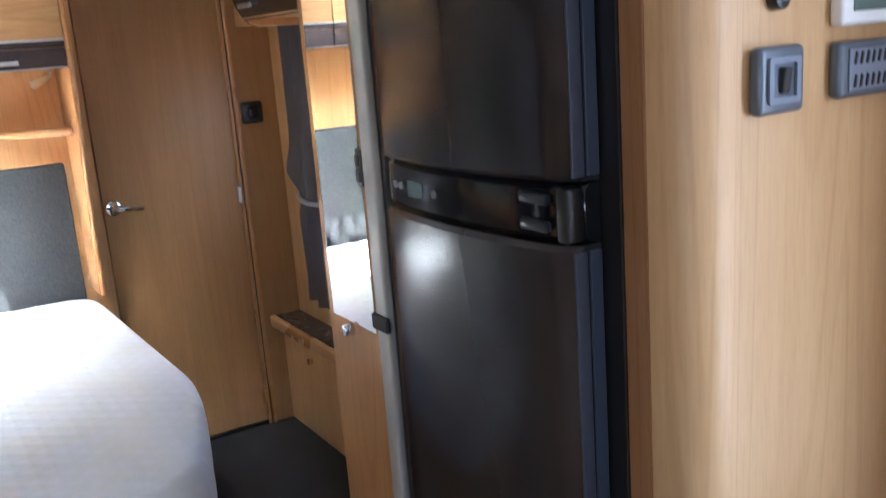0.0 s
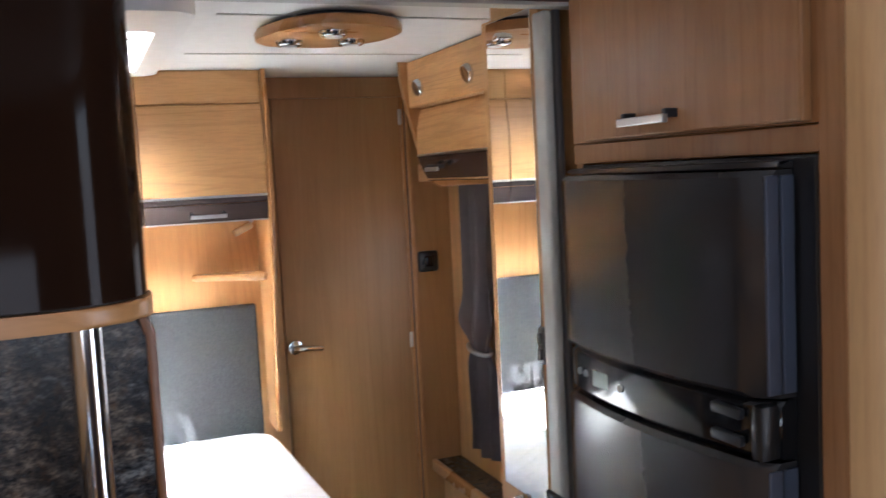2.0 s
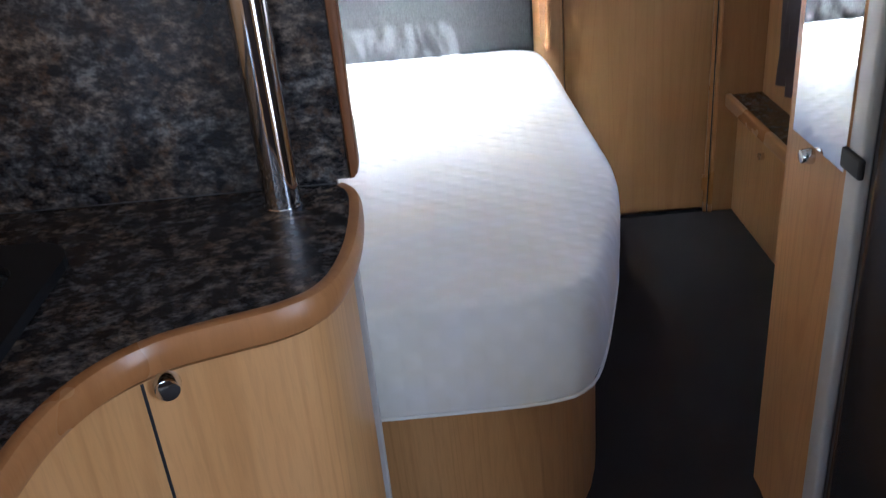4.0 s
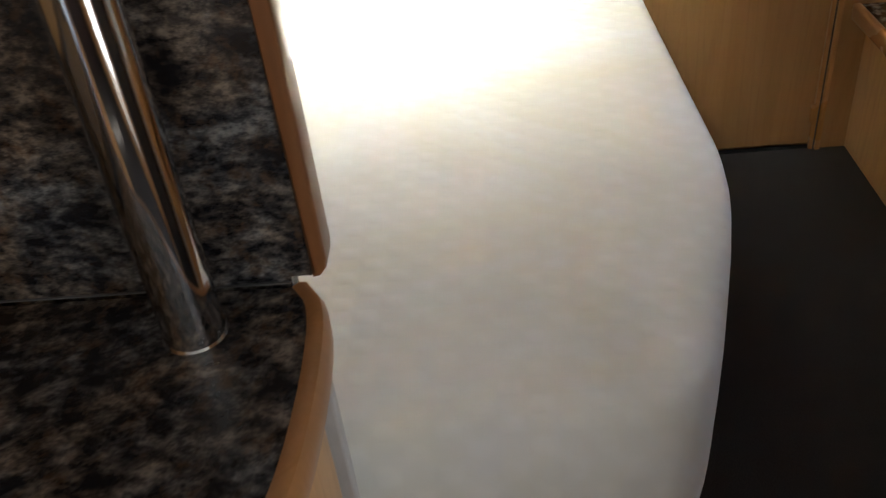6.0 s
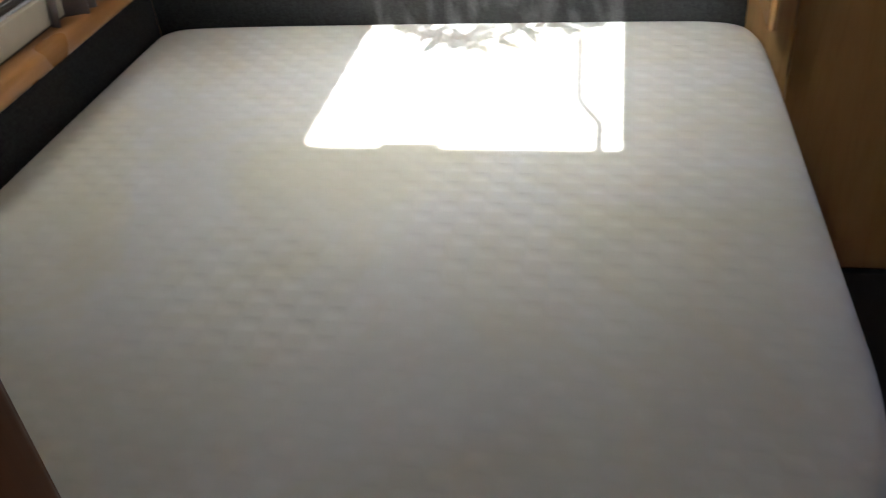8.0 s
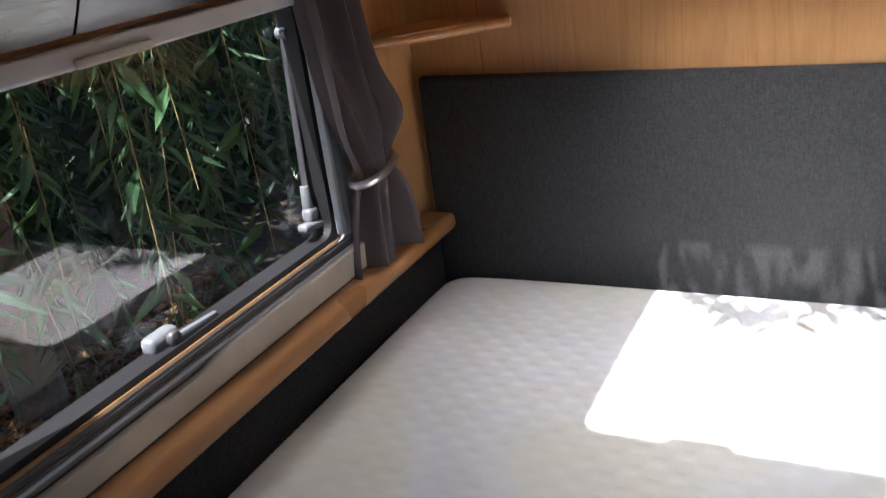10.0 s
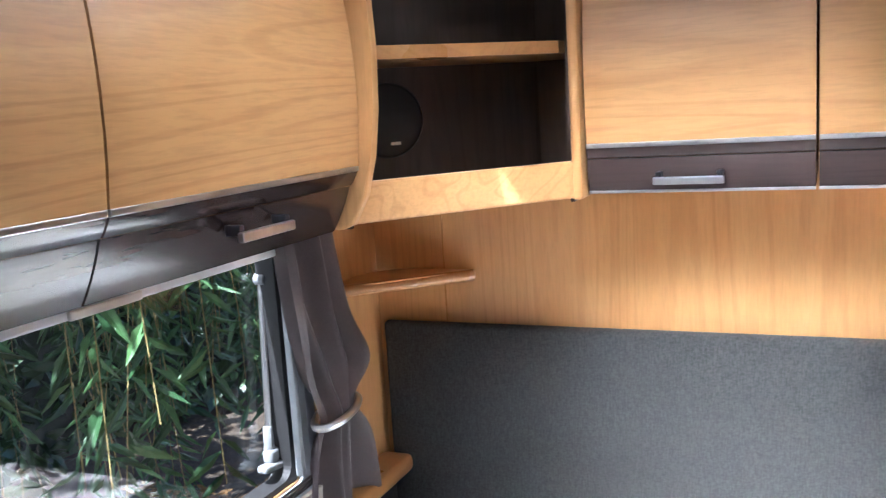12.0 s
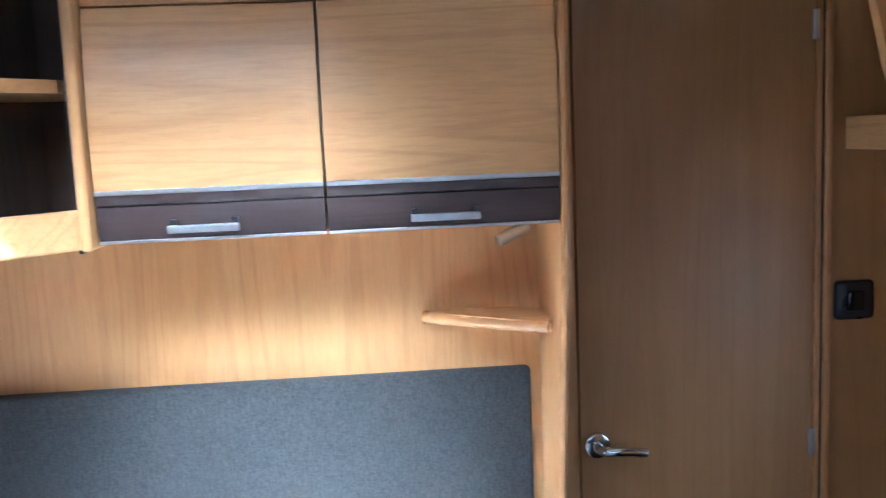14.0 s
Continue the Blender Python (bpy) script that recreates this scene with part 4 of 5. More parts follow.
# granite-faced partition over the worktop
sb = thing("splashback", (0.43, -1.69, 0.957), "dark mottled splashback panel with beech edge at the worktop", "panel")
arc = [(0.822 + 0.030 * math.cos(radians(k)), 1.342 + 0.046 * math.sin(radians(k))) for k in range(0, 91, 15)]
rim_arc = [(0.822 + 0.046 * math.cos(radians(k)), 1.342 + 0.0465 * math.sin(radians(k))) for k in range(0, 90, 15)]
part("panel", prism([(0.002, 0.935), (0.832, 0.935), (0.832, 0.9575), (0.852, 0.9575)] + arc + [(0.002, 1.388)], -1.7035, -1.684, 0.0, 1), GRANITE, sb)
part("edging", prism([(0.8525, 0.9575), (0.860, 0.959), (0.866, 0.967), (0.868, 0.978)] + rim_arc + [(p[0] + 0.0005, p[1]) for p in arc[-2::-1]], -1.709, -1.673, 0.0035, 1), DARK_EDGE, sb, "rounded red-brown edging", True)
part("sealant", box(0.004, 0.831, -1.7065, -1.7036, 0.9512, 0.9525, 0.0004), GREY_PROFILE, sb, "thin grey sealant line")
pl = thing("support_pole", (0.772, -1.765, 0.952), "polished chrome pole between worktop and overhead cabinet", "pole")
part("tube", cylinder((0.759, -1.768, 0.952), (0.759, -1.768, 1.40), 0.0265, seg=36), CHROME, pl, smooth=True)
part("collar", cylinder((0.759, -1.768, 0.951), (0.759, -1.768, 0.9545), 0.0285, seg=36), CHROME, pl, "thin chrome collar", True)

ko_line = soften([(0.785, -1.703), (0.83, -1.74), (0.858, -1.82), (0.842, -1.915), (0.775, -1.975), (0.62, -1.985), (0.30, -1.985), (0.004, -1.985)], 2, False)
ko_line = [Vector(p) for p in ko_line]


def grown(line, g):
    out = []
    for i, p in enumerate(line):
        d = (line[min(i + 1, len(line) - 1)] - line[max(i - 1, 0)]).normalized()
        out.append(p + Vector((-d.y, d.x)) * g)
    return out


ko = thing("kitchen_overhead_cabinet", (0.4, -1.85, 1.40), "glossy dark brown curved overhead cabinet with beech rim", "cabinet")
part("rim", prism([tuple(p) for p in grown(ko_line, 0.006)] + [(0.004, -1.702)], 1.402, 1.430, 0.006), EDGE_X, ko, "beech lower rim", True)
part("body", prism([tuple(p) for p in grown(ko_line, -0.012)] + [(0.004, -1.704)], 1.430, ZC - 0.003), SHELF_DARK, ko)
half = next(i for i, p in enumerate(ko_line) if p.x < 0.45 and p.y < -1.9)


def gloss_door(a, b):
    pts = ko_line[a:b]
    bm = bmesh.new()
    rows = []
    for i, p in enumerate(pts):
        d = (pts[min(i + 1, len(pts) - 1)] - pts[max(i - 1, 0)]).normalized()
        o = Vector((-d.y, d.x))
        rows.append([bm.verts.new((*(p + o * g), z)) for g, z in ((-0.011, 1.434), (0.0, 1.434), (0.0, ZC - 0.02), (-0.011, ZC - 0.02))])
    for r0, r1 in zip(rows, rows[1:]):
        for k in range(4):
            bm.faces.new((r0[k], r0[(k + 1) % 4], r1[(k + 1) % 4], r1[k]))
    bm.faces.new(rows[0])
    bm.faces.new(rows[-1][::-1])
    return bm


part("door", gloss_door(0, half), BROWN_GLOSS, ko, "glossy dark brown curved door", True)
part("door", gloss_door(half, len(ko_line)), BROWN_GLOSS, ko, "glossy dark brown door", True)
# header beam and sliding-door post
hd = thing("header_beam", (0.8, -1.77, 1.9), "dark beech header beam with metal track across the ceiling", "beam", kind="structure")
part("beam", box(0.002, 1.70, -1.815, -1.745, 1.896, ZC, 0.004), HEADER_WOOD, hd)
part("track", box(0.862, 1.70, -1.790, -1.752, 1.888, 1.8955, 0.001), LIGHT_PROFILE, hd, "pale metal door track")
po = thing("post", (1.61, -1.77, 0), "grey sliding-door post profile beside the fridge", "post")
part("light_edge", box(1.606, 1.626, -1.756, -1.710, 0.0, 1.887, 0.006, 3), LIGHT_PROFILE, po, "pale grey front edge", True)
part("channel", box(1.6265, 1.640, -1.764, -1.712, 0.0, 1.887, 0.003, 2), GREY_PROFILE, po, "dark grey channel", True)
st = thing("strap", (1.60, -1.76, 0.92), "black retaining strap round the grey post", "strap")
part("band", box(1.597, 1.6075, -1.770, -1.706, 0.905, 0.938, 0.004), RUBBER, st)

# ---- wardrobe and fridge ----
wd = thing("wardrobe", (1.85, -1.58, 0), "tall beech wardrobe with a long mirror on its door", "wardrobe")
part("body", box(1.642, XR - 0.003, -1.708, -1.452, 0.0, ZC - 0.002, 0.004), BEECH_V, wd)
dr = part("door", box(1.622, 1.6415, -1.7085, -1.448, 0.05, ZC - 0.05, 0.003), BEECH_V, wd, "beech wardrobe door")
part("mirror", box(1.618, 1.6215, -1.680, -1.478, 0.880, 1.905, 0.001), MIRROR, dr, "frameless mirror glass")
for z in (0.862, 1.862):
    part("push_lock", cylinder((1.622, -1.560, z), (1.600, -1.560, z), 0.015, 0.012, 24, 0.003), CHROME, dr, "round chrome push lock", True)
ds = thing("double_switch", (1.62, -1.70, 1.23), "dark grey two-gang switch on the wardrobe edge", "switch")
plate = part("plate", box(1.606, 1.6215, -1.7075, -1.682, 1.192, 1.268, 0.005, 3), GREY_PROFILE, ds, smooth=True)
for z in (1.214, 1.246):
    part("rocker", box(1.601, 1.6065, -1.701, -1.689, z - 0.012, z + 0.012, 0.002), DARK_PLATE, plate, "dark rocker")

FX = 1.640
fc = thing("fridge_housing", (1.9, -2.12, 0), "beech housing round the fridge with a rounded outer corner", "cabinet")
part("upper_body", box(FX + 0.012, XR - 0.003, -2.438, -1.803, 1.612, ZC - 0.002), BEECH_V, fc)
part("lower_body", box(FX + 0.012, XR - 0.003, -2.43, -1.803, 0.0, 0.27), BEECH_V, fc)
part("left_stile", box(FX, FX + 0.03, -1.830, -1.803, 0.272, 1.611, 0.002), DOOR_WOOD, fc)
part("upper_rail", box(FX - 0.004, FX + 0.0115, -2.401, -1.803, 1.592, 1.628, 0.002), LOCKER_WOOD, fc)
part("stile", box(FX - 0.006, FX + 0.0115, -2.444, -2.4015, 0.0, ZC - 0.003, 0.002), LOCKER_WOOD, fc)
corner = [(FX - 0.004, -2.4445), (FX - 0.004, -2.446)] + [(FX + 0.066 - 0.07 * math.cos(radians(a)), -2.446 - 0.07 * math.sin(radians(a))) for a in range(10, 91, 10)] + [(XR - 0.003, -2.516), (XR - 0.003, -2.50), (FX + 0.07, -2.50), (FX + 0.03, -2.47), (FX + 0.03, -2.4445)]
part("corner_panel", prism(corner, 0.0, ZC - 0.003), PALE_WOOD, fc, "pale beech rounded corner panel", True)
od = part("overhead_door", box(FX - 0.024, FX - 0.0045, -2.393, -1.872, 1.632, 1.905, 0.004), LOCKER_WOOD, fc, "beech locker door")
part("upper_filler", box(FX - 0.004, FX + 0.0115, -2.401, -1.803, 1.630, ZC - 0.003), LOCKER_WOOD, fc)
bar_handle(od, (FX - 0.024, -2.085, 1.655), (0, 1, 0), (-1, 0, 0), 0.125)

fr = thing("fridge", (1.85, -2.11, 0.27), "tall anthracite two-door caravan fridge with black control strip", "fridge")
part("frame", box(FX - 0.006, XR - 0.02, -2.400, -1.832, 0.274, 1.590, 0.004), BLACK_PLASTIC, fr, "black fridge frame")


def fridge_door(z0, z1, bow, d_edge, y0=-2.360, y1=-1.838):
    bm = bmesh.new()
    n = 22
    rows = []
    for i in range(n + 1):
        f = i / n
        y = y0 + (y1 - y0) * f
        e = min(f, 1 - f) * (y1 - y0)
        round_in = 0.018 * max(0.0, 1 - e / 0.02) ** 2
        x = FX - d_edge - bow * 4 * f * (1 - f) + round_in
        rows.append([bm.verts.new(p) for p in ((FX - 0.008, y, z0), (x + 0.008, y, z0), (x, y, z0 + 0.008), (x, y, z1 - 0.008), (x + 0.008, y, z1), (FX - 0.008, y, z1))])
    for a, b in zip(rows, rows[1:]):
        for k in range(6):
            bm.faces.new((a[k], a[(k + 1) % 6], b[(k + 1) % 6], b[k]))
    bm.faces.new(rows[0])
    bm.faces.new(rows[-1][::-1])
    return bm


part("freezer_door", fridge_door(1.268, 1.572, 0.030, 0.062), FRIDGE_PAINT, fr, "anthracite upper door", True)
part("fridge_door", fridge_door(0.30, 1.180, 0.030, 0.062), FRIDGE_PAINT, fr, "anthracite lower door", True)
cs = part("control_strip", fridge_door(1.184, 1.264, 0.030, 0.052), BLACK_GLOSS, fr, "glossy black control strip", True)
part("top_cap", fridge_door(1.574, 1.584, 0.030, 0.050), BLACK_PLASTIC, fr, "black top cap", True)
for z0, z1 in ((1.275, 1.565), (0.31, 1.172)):
    for k in range(2):
        part("door_edge", box(FX - 0.058 + 0.026 * k, FX - 0.036 + 0.026 * k, -2.3645, -2.3595, z0, z1, 0.002), FRIDGE_EDGE, fr, "blue-grey door edge strip")


def strip_x(y, d):
    f = (y + 2.360) / 0.522
    return FX - d - 0.030 * 4 * f * (1 - f)


part("screen", box(strip_x(-1.99, 0.0535), strip_x(-1.99, 0.05), -2.02, -1.96, 1.210, 1.238, 0.001), SCREEN, cs, "small grey display")
for y in (-1.90, -1.925, -2.05):
    part("button", cylinder((strip_x(y, 0.0505), y, 1.224), (strip_x(y, 0.055), y, 1.224), 0.0065, seg=16), STAY_GREY, cs, "small silver button", True)
for z in (1.206, 1.244):
    part("lock_button", box(strip_x(-2.29, 0.062), strip_x(-2.29, 0.05), -2.325, -2.265, z - 0.008, z + 0.008, 0.004), DARK_PLATE, cs, "grey lock button", True)
part("handle_recess", box(strip_x(-2.33, 0.064), strip_x(-2.33, 0.03), -2.3625, -2.340, 1.186, 1.262, 0.006), BLACK_PLASTIC, cs, "black catch end", True)

# switches on the pale panel
PY = -2.516


def switch_plate(x, z, w, h, label):
    s = thing("switch_plate", (x, PY, z), label, "switch", "plates on the pale panel")
    b = part("bezel", box(x - w / 2, x + w / 2, PY - 0.020, PY - 0.0005, z - h / 2, z + h / 2, 0.008, 3), SLATE_PLASTIC, s, smooth=True)
    part("inner_frame", ring(1, PY - 0.024, PY - 0.0205, (x - w * 0.34, x + w * 0.34, z - h * 0.34, z + h * 0.34), (x - w * 0.25, x + w * 0.25, z - h * 0.25, z + h * 0.25), 0.004, 0.003, 3), SLATE_LIGHT, b, "lighter inner frame", True)
    return s, b


s1, b1 = switch_plate(1.780, 1.386, 0.088, 0.084, "slate grey single rocker switch on the pale panel")
part("rocker", turned_box(pose(1.780, PY - 0.022, 1.386, 8, 0, 0), 0.016, 0.012, 0.032, 0.003), DARK_PLATE, b1, "small dark rocker")
s2 = thing("vent_plate", (1.97, PY, 1.39), "slate grey slotted plate on the pale panel", "plate", "plates on the pale panel")
b2 = part("bezel", box(1.895, 2.055, PY - 0.020, PY - 0.0005, 1.350, 1.424, 0.008, 3), SLATE_PLASTIC, s2, smooth=True)
part("face", box(1.912, 2.045, PY - 0.0225, PY - 0.0205, 1.360, 1.414, 0.001), SLATE_LIGHT, b2, "lighter slotted face")
for k in range(6):
    for z in (1.372, 1.402):
        part("slot", turned_box(pose(1.924 + 0.013 * k, PY - 0.0232, z, 0, 12, 0), 0.004, 0.002, 0.016), DARK_PLATE, b2, "dark slot")
sk = thing("round_socket", (1.785, PY, 1.486), "small round black socket on the pale panel", "socket")
part("collar", cylinder((1.785, PY, 1.486), (1.785, PY - 0.016, 1.486), 0.0165, 0.015, 24, 0.003), BLACK_PLASTIC, sk, smooth=True)
part("pin", box(1.780, 1.790, PY - 0.018, PY - 0.0155, 1.481, 1.491), SLATE_LIGHT, sk, "grey pin")
cp = thing("control_panel", (1.97, PY, 1.45), "white control panel on the pale panel", "panel")
part("case", box(1.895, 2.055, PY - 0.022, PY - 0.0005, 1.444, 1.532, 0.006, 3), WHITE_PLASTIC, cp, smooth=True)
part("face", box(1.915, 2.045, PY - 0.0245, PY - 0.0225, 1.462, 1.518, 0.001), SCREEN, cp, "pale grey face")

# ---- rear right side ----
bn2 = thing("locker", (2.05, -0.72, 0), "low beech side locker with a dark mottled top", "locker")
part("body", box(2.048, XR - 0.003, -1.449, -0.003, 0.0, 0.410), BEECH_V, bn2)
part("door", box(2.036, 2.0475, -0.62, -0.10, 0.03, 0.385, 0.003), BEECH_V, bn2, "beech locker door")
part("door", box(2.036, 2.0475, -1.44, -0.63, 0.03, 0.385, 0.003), BEECH_V, bn2, "beech locker door")
part("top", box(2.022, XR - 0.003, -1.449, -0.003, 0.412, 0.440, 0.001), GRANITE, bn2, "dark mottled top")
part("nosing", box(1.998, 2.0215, -1.449, -0.003, 0.398, 0.446, 0.010, 4), EDGE_Y, bn2, "rounded beech edge", True)
part("knob", cylinder((2.036, -0.30, 0.325), (2.018, -0.30, 0.325), 0.011, 0.013, 20, 0.002), CHROME, bn2, "small chrome knob", True)
sw = thing("light_switch", (2.02, -0.01, 1.244), "charcoal light switch on the rear wall", "switch")
p5 = part("plate", box(1.984, 2.068, -0.014, -0.0005, 1.201, 1.283, 0.010, 3), DARK_PLATE, sw, smooth=True)
part("rocker", box(2.008, 2.044, -0.019, -0.0145, 1.222, 1.262, 0.003), BLACK_GLOSS, p5, "glossy rocker", True)

rc = thing("overhead_cabinet", (1.97, -1.0, 1.55), "beech overhead cabinet with curved end above the low locker", "cabinet")
RX = 1.845
part("body", box(RX + 0.025, XR - 0.003, -1.449, -0.446, 1.565, ZC - 0.002), BEECH_Y, rc)
part("door", bowed(-1.445, -0.447, 1.652, 1.80, RX - 0.006, RX + 0.012, 0.008, 0.018, 0, -1), BEECH_Y, rc, "beech lift-up door", True)
part("band", bowed(-1.445, -0.447, 1.562, 1.644, RX + 0.03, RX - 0.006, 0.004, 0.018, 0, -1), WENGE_Y, rc, "dark wenge band", True)
part("trim_strip", box(RX - 0.008, RX + 0.006, -1.445, -0.447, 1.645, 1.652, 0.001), SILVER, rc, "thin silver strip")
part("fascia", box(RX - 0.030, RX + 0.024, -1.447, -0.447, 1.806, ZC - 0.004, 0.006), BEECH_Y, rc, "beech lamp pelmet")
rp = [(XR - 0.003, 1.540), (RX + 0.075, 1.540), (RX + 0.050, 1.552), (RX + 0.016, 1.62), (RX - 0.008, 1.70), (RX - 0.032, 1.80), (RX - 0.054, 1.90), (RX - 0.056, ZC - 0.002), (XR - 0.003, ZC - 0.002)]
part("cheek", prism(rp, -0.444, -0.422, 0.004, 1), EDGE_WOOD, rc, "curved beech cheek")
bar_handle(rc, (RX - 0.002, -0.62, 1.600), (0, 1, 0), (-1, 0, 0), 0.10)
for y in (-0.56, -0.95):
    dl = thing("downlight", (RX - 0.03, y, 1.86), "small chrome spotlight on the pelmet", "lamp", "chrome spotlights")
    part("ring", cylinder((RX - 0.030, y, 1.865), (RX - 0.046, y, 1.860), 0.030, 0.026, 28, 0.003), CHROME, dl, smooth=True)
bs = thing("corner_box", (2.05, -0.25, 1.55), "small open beech corner shelf beside the overhead cabinet", "shelf")
part("base_board", box(RX + 0.175, XR - 0.003, -0.421, -0.003, 1.556, 1.566), BEECH_Y, bs)
part("lip", box(RX + 0.16, RX + 0.1745, -0.421, -0.003, 1.556, 1.622, 0.003), BEECH_Y, bs, "beech front lip")

# ---- ceiling fittings ----
h0, h1, h2, h3 = HATCH
rh = thing("roof_hatch", (0.73, -0.71, ZC), "white framed roof hatch standing over the bed", "roof hatch")
part("inner_frame", ring(2, ZC - 0.050, ZC - 0.001, (h0 - 0.06, h1 + 0.06, h2 - 0.24, h3 + 0.10), (h0 - 0.001, h1 + 0.001, h2 - 0.001, h3 + 0.001), 0.06, 0.03), WHITE_PLASTIC, rh, "white plastic inner frame", True)
part("upstand", ring(2, ZC + 0.061, ZC + 0.10, (h0 - 0.03, h1 + 0.03, h2 - 0.03, h3 + 0.03), (h0, h1, h2, h3), 0.04, 0.03), WHITE_PLASTIC, rh, "white outer upstand", True)
dome = part("dome", prism(rounded(h0 - 0.03, h1 + 0.03, h2 - 0.03, h3 + 0.03, 0.04), ZC + 0.1005, ZC + 0.1045), GLASS, rh, "clear acrylic dome")
dome.visible_shadow = False
part("stay", tube([(0.902, -1.28, ZC + 0.02), (0.900, -1.16, ZC + 0.02), (0.863, -1.078, ZC + 0.02), (0.852, -0.80, ZC + 0.02)], 0.006, 8), SILVER, rh, "thin steel stay", True)
part("grip", box(0.535, 0.635, -1.289, -1.268, ZC + 0.062, ZC + 0.092, 0.006), GREY_PROFILE, rh, "grey hatch grip", True)

lp = thing("ceiling_light", (1.37, -1.15, ZC), "lens-shaped beech ceiling lamp board with chrome spotlights", "ceiling lamp")
lens_line = soften([(1.18, -1.05), (1.28, -0.97), (1.40, -0.98), (1.49, -1.06), (1.535, -1.22), (1.45, -1.33), (1.30, -1.37), (1.21, -1.24)], 2)
part("board", prism([tuple(p) for p in lens_line], ZC - 0.036, ZC - 0.012, 0.006), EDGE_X, lp, smooth=True)
part("spacer", prism([(1.36 + (p[0] - 1.36) * 0.8, -1.17 + (p[1] + 1.17) * 0.8) for p in lens_line], ZC - 0.012, ZC - 0.0005), DARK_PLATE, lp, "dark shadow gap")
for x, y in ((1.27, -1.10), (1.34, -1.25), (1.42, -1.12)):
    s5 = part("spotlight", cylinder((x, y, ZC - 0.0365), (x, y, ZC - 0.050), 0.036, 0.030, 32, 0.003), CHROME, lp, "chrome spotlight ring", True)
    part("lens", cylinder((x, y, ZC - 0.0502), (x, y, ZC - 0.052), 0.020, seg=24), WHITE_PLASTIC, s5, "frosted lens", True)

# ---- outside ----
single("ground", box(-400, 400, -400, 400, -0.75, -0.55), SOIL, "bare soil with fallen leaves round the caravan", "ground", kind="structure")


def leaf_cloud(spots, length, width, seed):
    """Folded narrow leaves: place, way of the leaf, size."""
    rnd = np.random.RandomState(seed)
    verts, faces = [], []
    for p, d, s in spots:
        d = Vector(d).normalized()
        side = d.cross(Vector(rnd.normal(size=3))).normalized()
        up = d.cross(side)
        L, W = length * s, width * s * (0.8 + 0.4 * rnd.rand())
        p = Vector(p)
        bend = up * (-0.12 * L)
        k = len(verts)
        verts += [tuple(p), tuple(p + d * L * 0.35 + side * W / 2 + up * W * 0.2), tuple(p + d * L * 0.35 - side * W / 2 + up * W * 0.2), tuple(p + d * L * 0.38 + bend * 0.3), tuple(p + d * L + bend),
                  tuple(p + d * L * 0.70 + side * W * 0.33 + bend * 0.5), tuple(p + d * L * 0.70 - side * W * 0.33 + bend * 0.5)]
        faces += [(k, k + 3, k + 1), (k, k + 2, k + 3), (k + 3, k + 4, k + 5), (k + 3, k + 5, k + 1), (k + 3, k + 6, k + 4), (k + 3, k + 2, k + 6)]
    return verts, faces


def leaves(name, spots, mat, parent, length, width, seed, label=""):
    me = bpy.data.meshes.new(name)
    v, f = leaf_cloud(spots, length, width, seed)
    me.from_pydata(v, [], f)
    me.materials.append(mat)
    ob = new(name, me)
    if parent:
        ob.parent = parent
        ob.matrix_parent_inverse = parent.matrix_basis.inverted()
        if label:
            ob["label"] = label
    return ob


rnd = np.random.RandomState(11)
wt = thing("willow_tree", (-2.6, 0.6, -0.55), "weeping willow with long hanging leafy twigs beside the caravan", "tree")
part("trunk", tube([(-2.6, 0.6, -0.56), (-2.55, 0.55, 0.6), (-2.4, 0.4, 1.9), (-2.1, 0.1, 3.2), (-1.5, -0.3, 3.9)], 0.13, 12), BARK, wt, "rough grey-brown trunk", True)
part("limb", tube([(-2.4, 0.4, 1.9), (-1.9, -0.6, 2.9), (-1.1, -1.2, 3.5), (-0.3, -1.42, 3.55), (0.0, -1.5, 3.5)], 0.03, 8), BARK, wt, "bent side limb", True)
part("limb", tube([(-2.1, 0.1, 3.2), (-1.2, 0.5, 3.6), (-0.7, 0.9, 3.3)], 0.045, 8), BARK, wt, "bent side limb", True)
spots, twigs = [], bmesh.new()
for k in range(150):
    near = k < 60
    x = -0.30 - 0.55 * rnd.rand() if near else -0.8 - 1.4 * rnd.rand()
    y = -1.5 + 3.3 * rnd.rand()
    z, low = 2.3 + 0.9 * rnd.rand(), (0.55 + 0.75 * rnd.rand() if near else 0.0 + 1.0 * rnd.rand())
    sway = rnd.normal(size=2) * 0.16
    pts = []
    for j in range(9):
        f = j / 8
        pts.append((x + sway[0] * f * f, y + sway[1] * f * f, z + (low - z) * f))
    tube(pts[::2], 0.0018, 3, twigs)
    steps = int((z - low) / 0.030)
    for j in range(steps):
        f = j / steps
        p = (x + sway[0] * f * f, y + sway[1] * f * f, z + (low - z) * f)
        a = rnd.rand() * 6.28
        spots.append((p, (0.75 * math.cos(a), 0.75 * math.sin(a), -0.35 - 0.7 * rnd.rand()), 0.6 + 0.55 * rnd.rand()))
part("twigs", twigs, TWIG, wt, "thin hanging yellow-green twigs")
leaves("crown", spots, LEAF, wt, 0.125, 0.024, 4, "many narrow green leaves")["kind"] = "stuff"
# Added leaf layer, out of view, that keeps sun off the ground outside.
shade = []
for k in range(4200):
    a = rnd.rand() * 6.28
    shade.append(((-3.5 + 2.65 * rnd.rand(), -3.6 + 4.8 * rnd.rand(), 2.95 + 0.7 * rnd.rand()), (math.cos(a), math.sin(a), -0.5), 1.8 + 1.2 * rnd.rand()))
leaves("shade_crown", shade, LEAF, wt, 0.15, 0.030, 14, "unseen foliage added to shade the ground")["kind"] = "stuff"
over = []
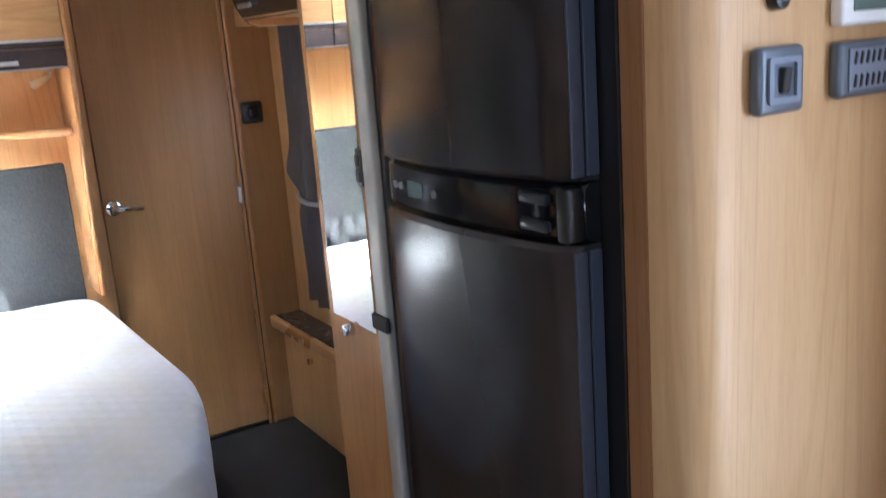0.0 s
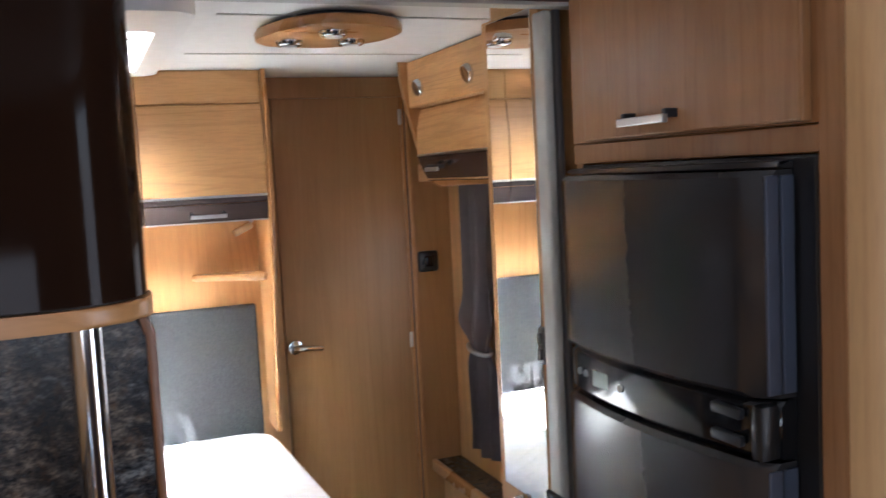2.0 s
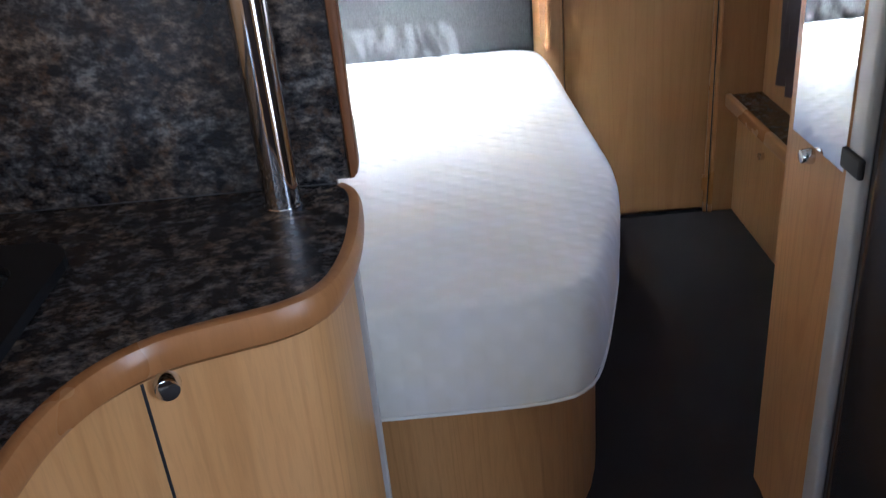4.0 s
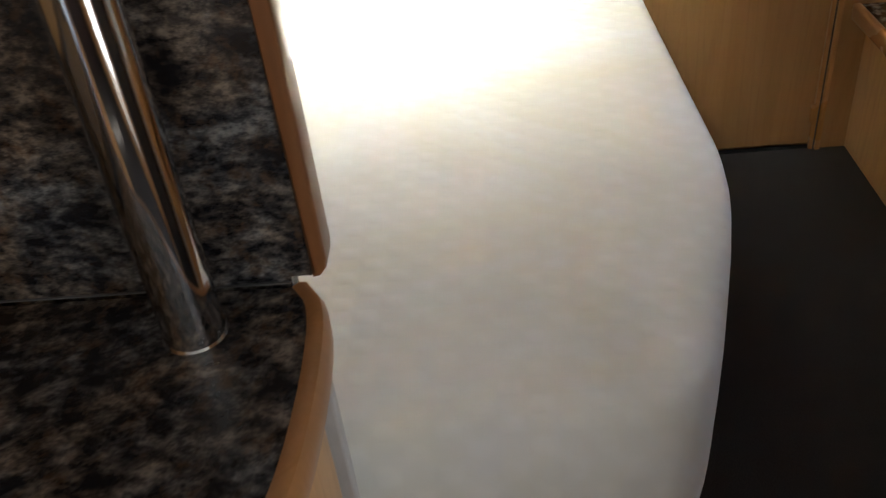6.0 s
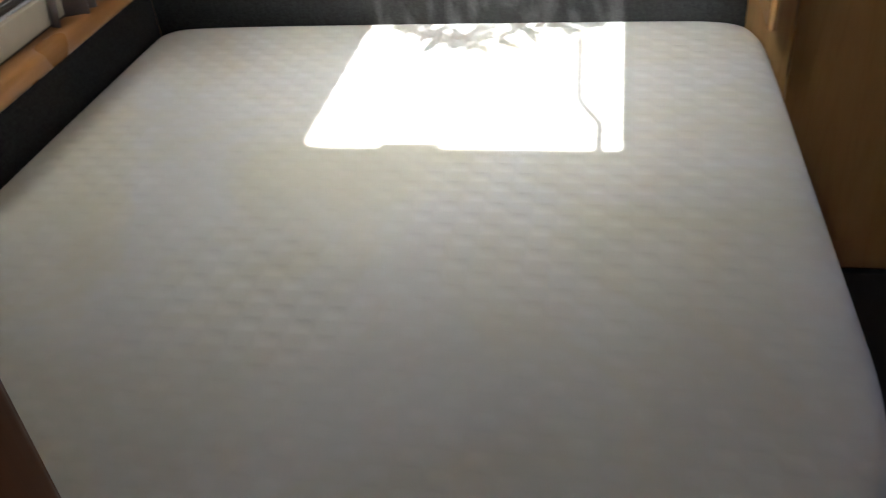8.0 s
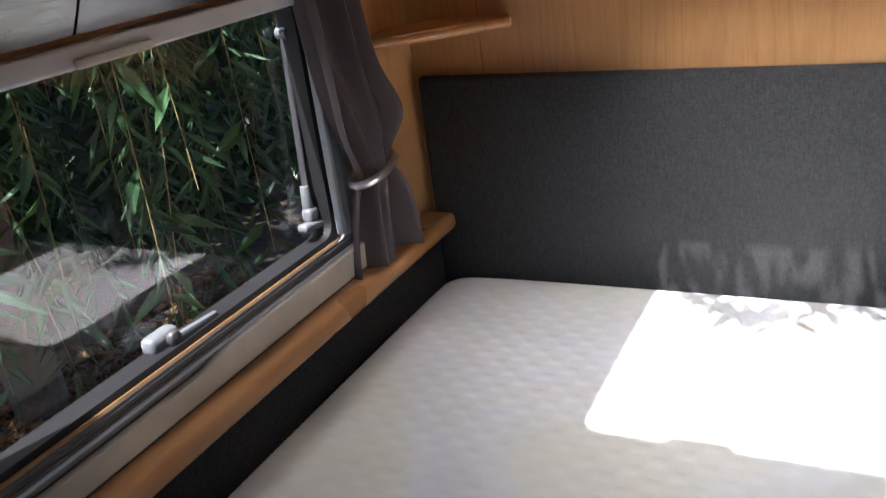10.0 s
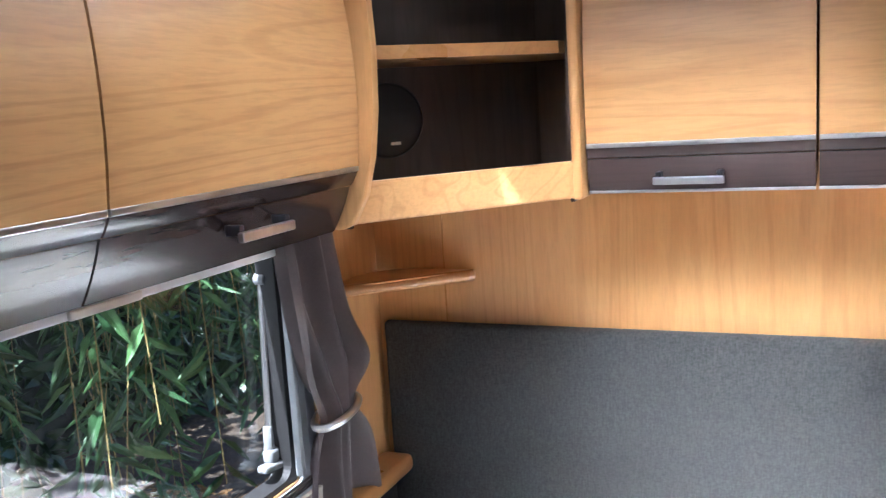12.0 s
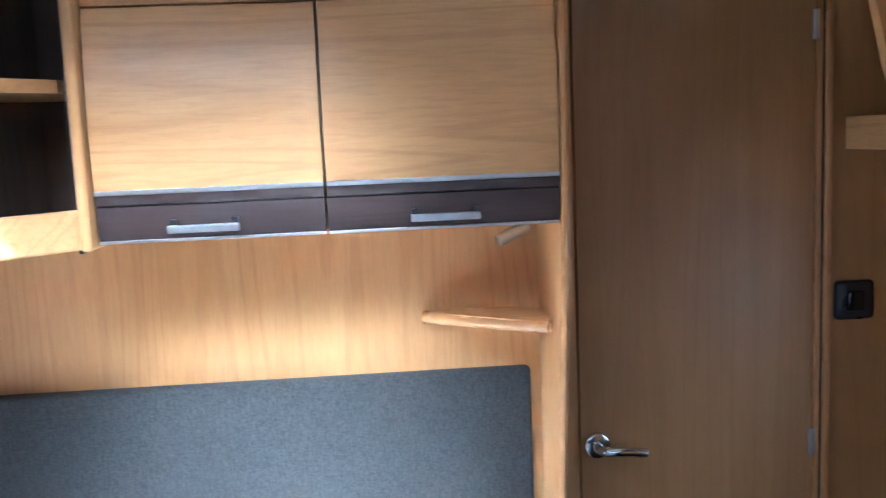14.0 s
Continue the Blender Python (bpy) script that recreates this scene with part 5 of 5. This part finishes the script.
for cx, cy, n in ((0.59, 0.0, 2), (0.66, 0.012, 4), (0.735, -0.002, 3), (0.80, 0.012, 3), (0.90, 0.0, 4), (0.965, 0.012, 3), (1.03, 0.0, 3), (0.63, -0.085, 5), (0.71, -0.13, 9), (0.79, -0.17, 9), (0.86, -0.10, 9), (0.94, -0.075, 6), (1.03, -0.07, 4)):
    for k in range(2 * n):
        z = 2.10 + 0.16 * rnd.rand()
        x, y = cx + 0.026 * rnd.normal() - 0.118 * (z - 0.70), cy + 0.022 * rnd.normal() - 0.493 * (z - 0.70)
        a = rnd.rand() * 6.28
        over.append(((x, y, z), (0.6 * math.cos(a), math.copysign(0.7, math.sin(a)), -0.3), 0.7 + 0.5 * rnd.rand()))
part("twig", tube([(0.0, -1.5, 3.5), (0.1, -1.30, 2.95), (0.35, -0.98, 2.45), (0.72, -0.80, 2.27)], 0.003, 5), TWIG, wt, "thin overhanging twig")
leaves("overhanging_spray", over, LEAF, wt, 0.085, 0.030, 6, "leafy spray above the roof")["kind"] = "stuff"

hedge = thing("hedge", (-3.2, 0.5, -0.55), "tall dense dark green hedge behind the willow", "hedge")
hs = []
for k in range(7000):
    y = -4.5 + 10 * rnd.rand()
    x = -3.3 - 0.5 * rnd.rand() + 0.25 * math.sin(y * 2.1)
    hs.append(((x, y, -0.55 + 3.8 * rnd.rand()), tuple(rnd.normal(size=3) + np.array([0.6, 0, -0.3])), 0.8 + 0.7 * rnd.rand()))
leaves("foliage", hs, HEDGE_LEAF, hedge, 0.16, 0.07, 8, "dense leaves in a shade-darkened green")["kind"] = "stuff"
# Near-black block paints the shade inside the hedge.
part("core", box(-4.4, -3.75, -5, 6, -0.56, 3.1, 0.2), plain("hedge_core_shade", (0.018, 0.028, 0.014), 0.95, 0, 0.4, 8, 0.5), hedge, "dark block for the hedge's shaded inside")
ls = []
for k in range(11000):
    x, y = -0.3 - 2.6 * rnd.rand() ** 1.3, -2.4 + 4.6 * rnd.rand()
    ls.append(((x, y, -0.545 + 0.02 * rnd.rand()), tuple(rnd.normal(size=3) * np.array([1, 1, 0.15])), 0.7 + 0.7 * rnd.rand()))
tagged(leaves("leaf_litter", ls, DRY_LEAF, None, 0.08, 0.022, 9), "dry brown willow leaves lying on the soil", "leaf litter", kind="stuff")
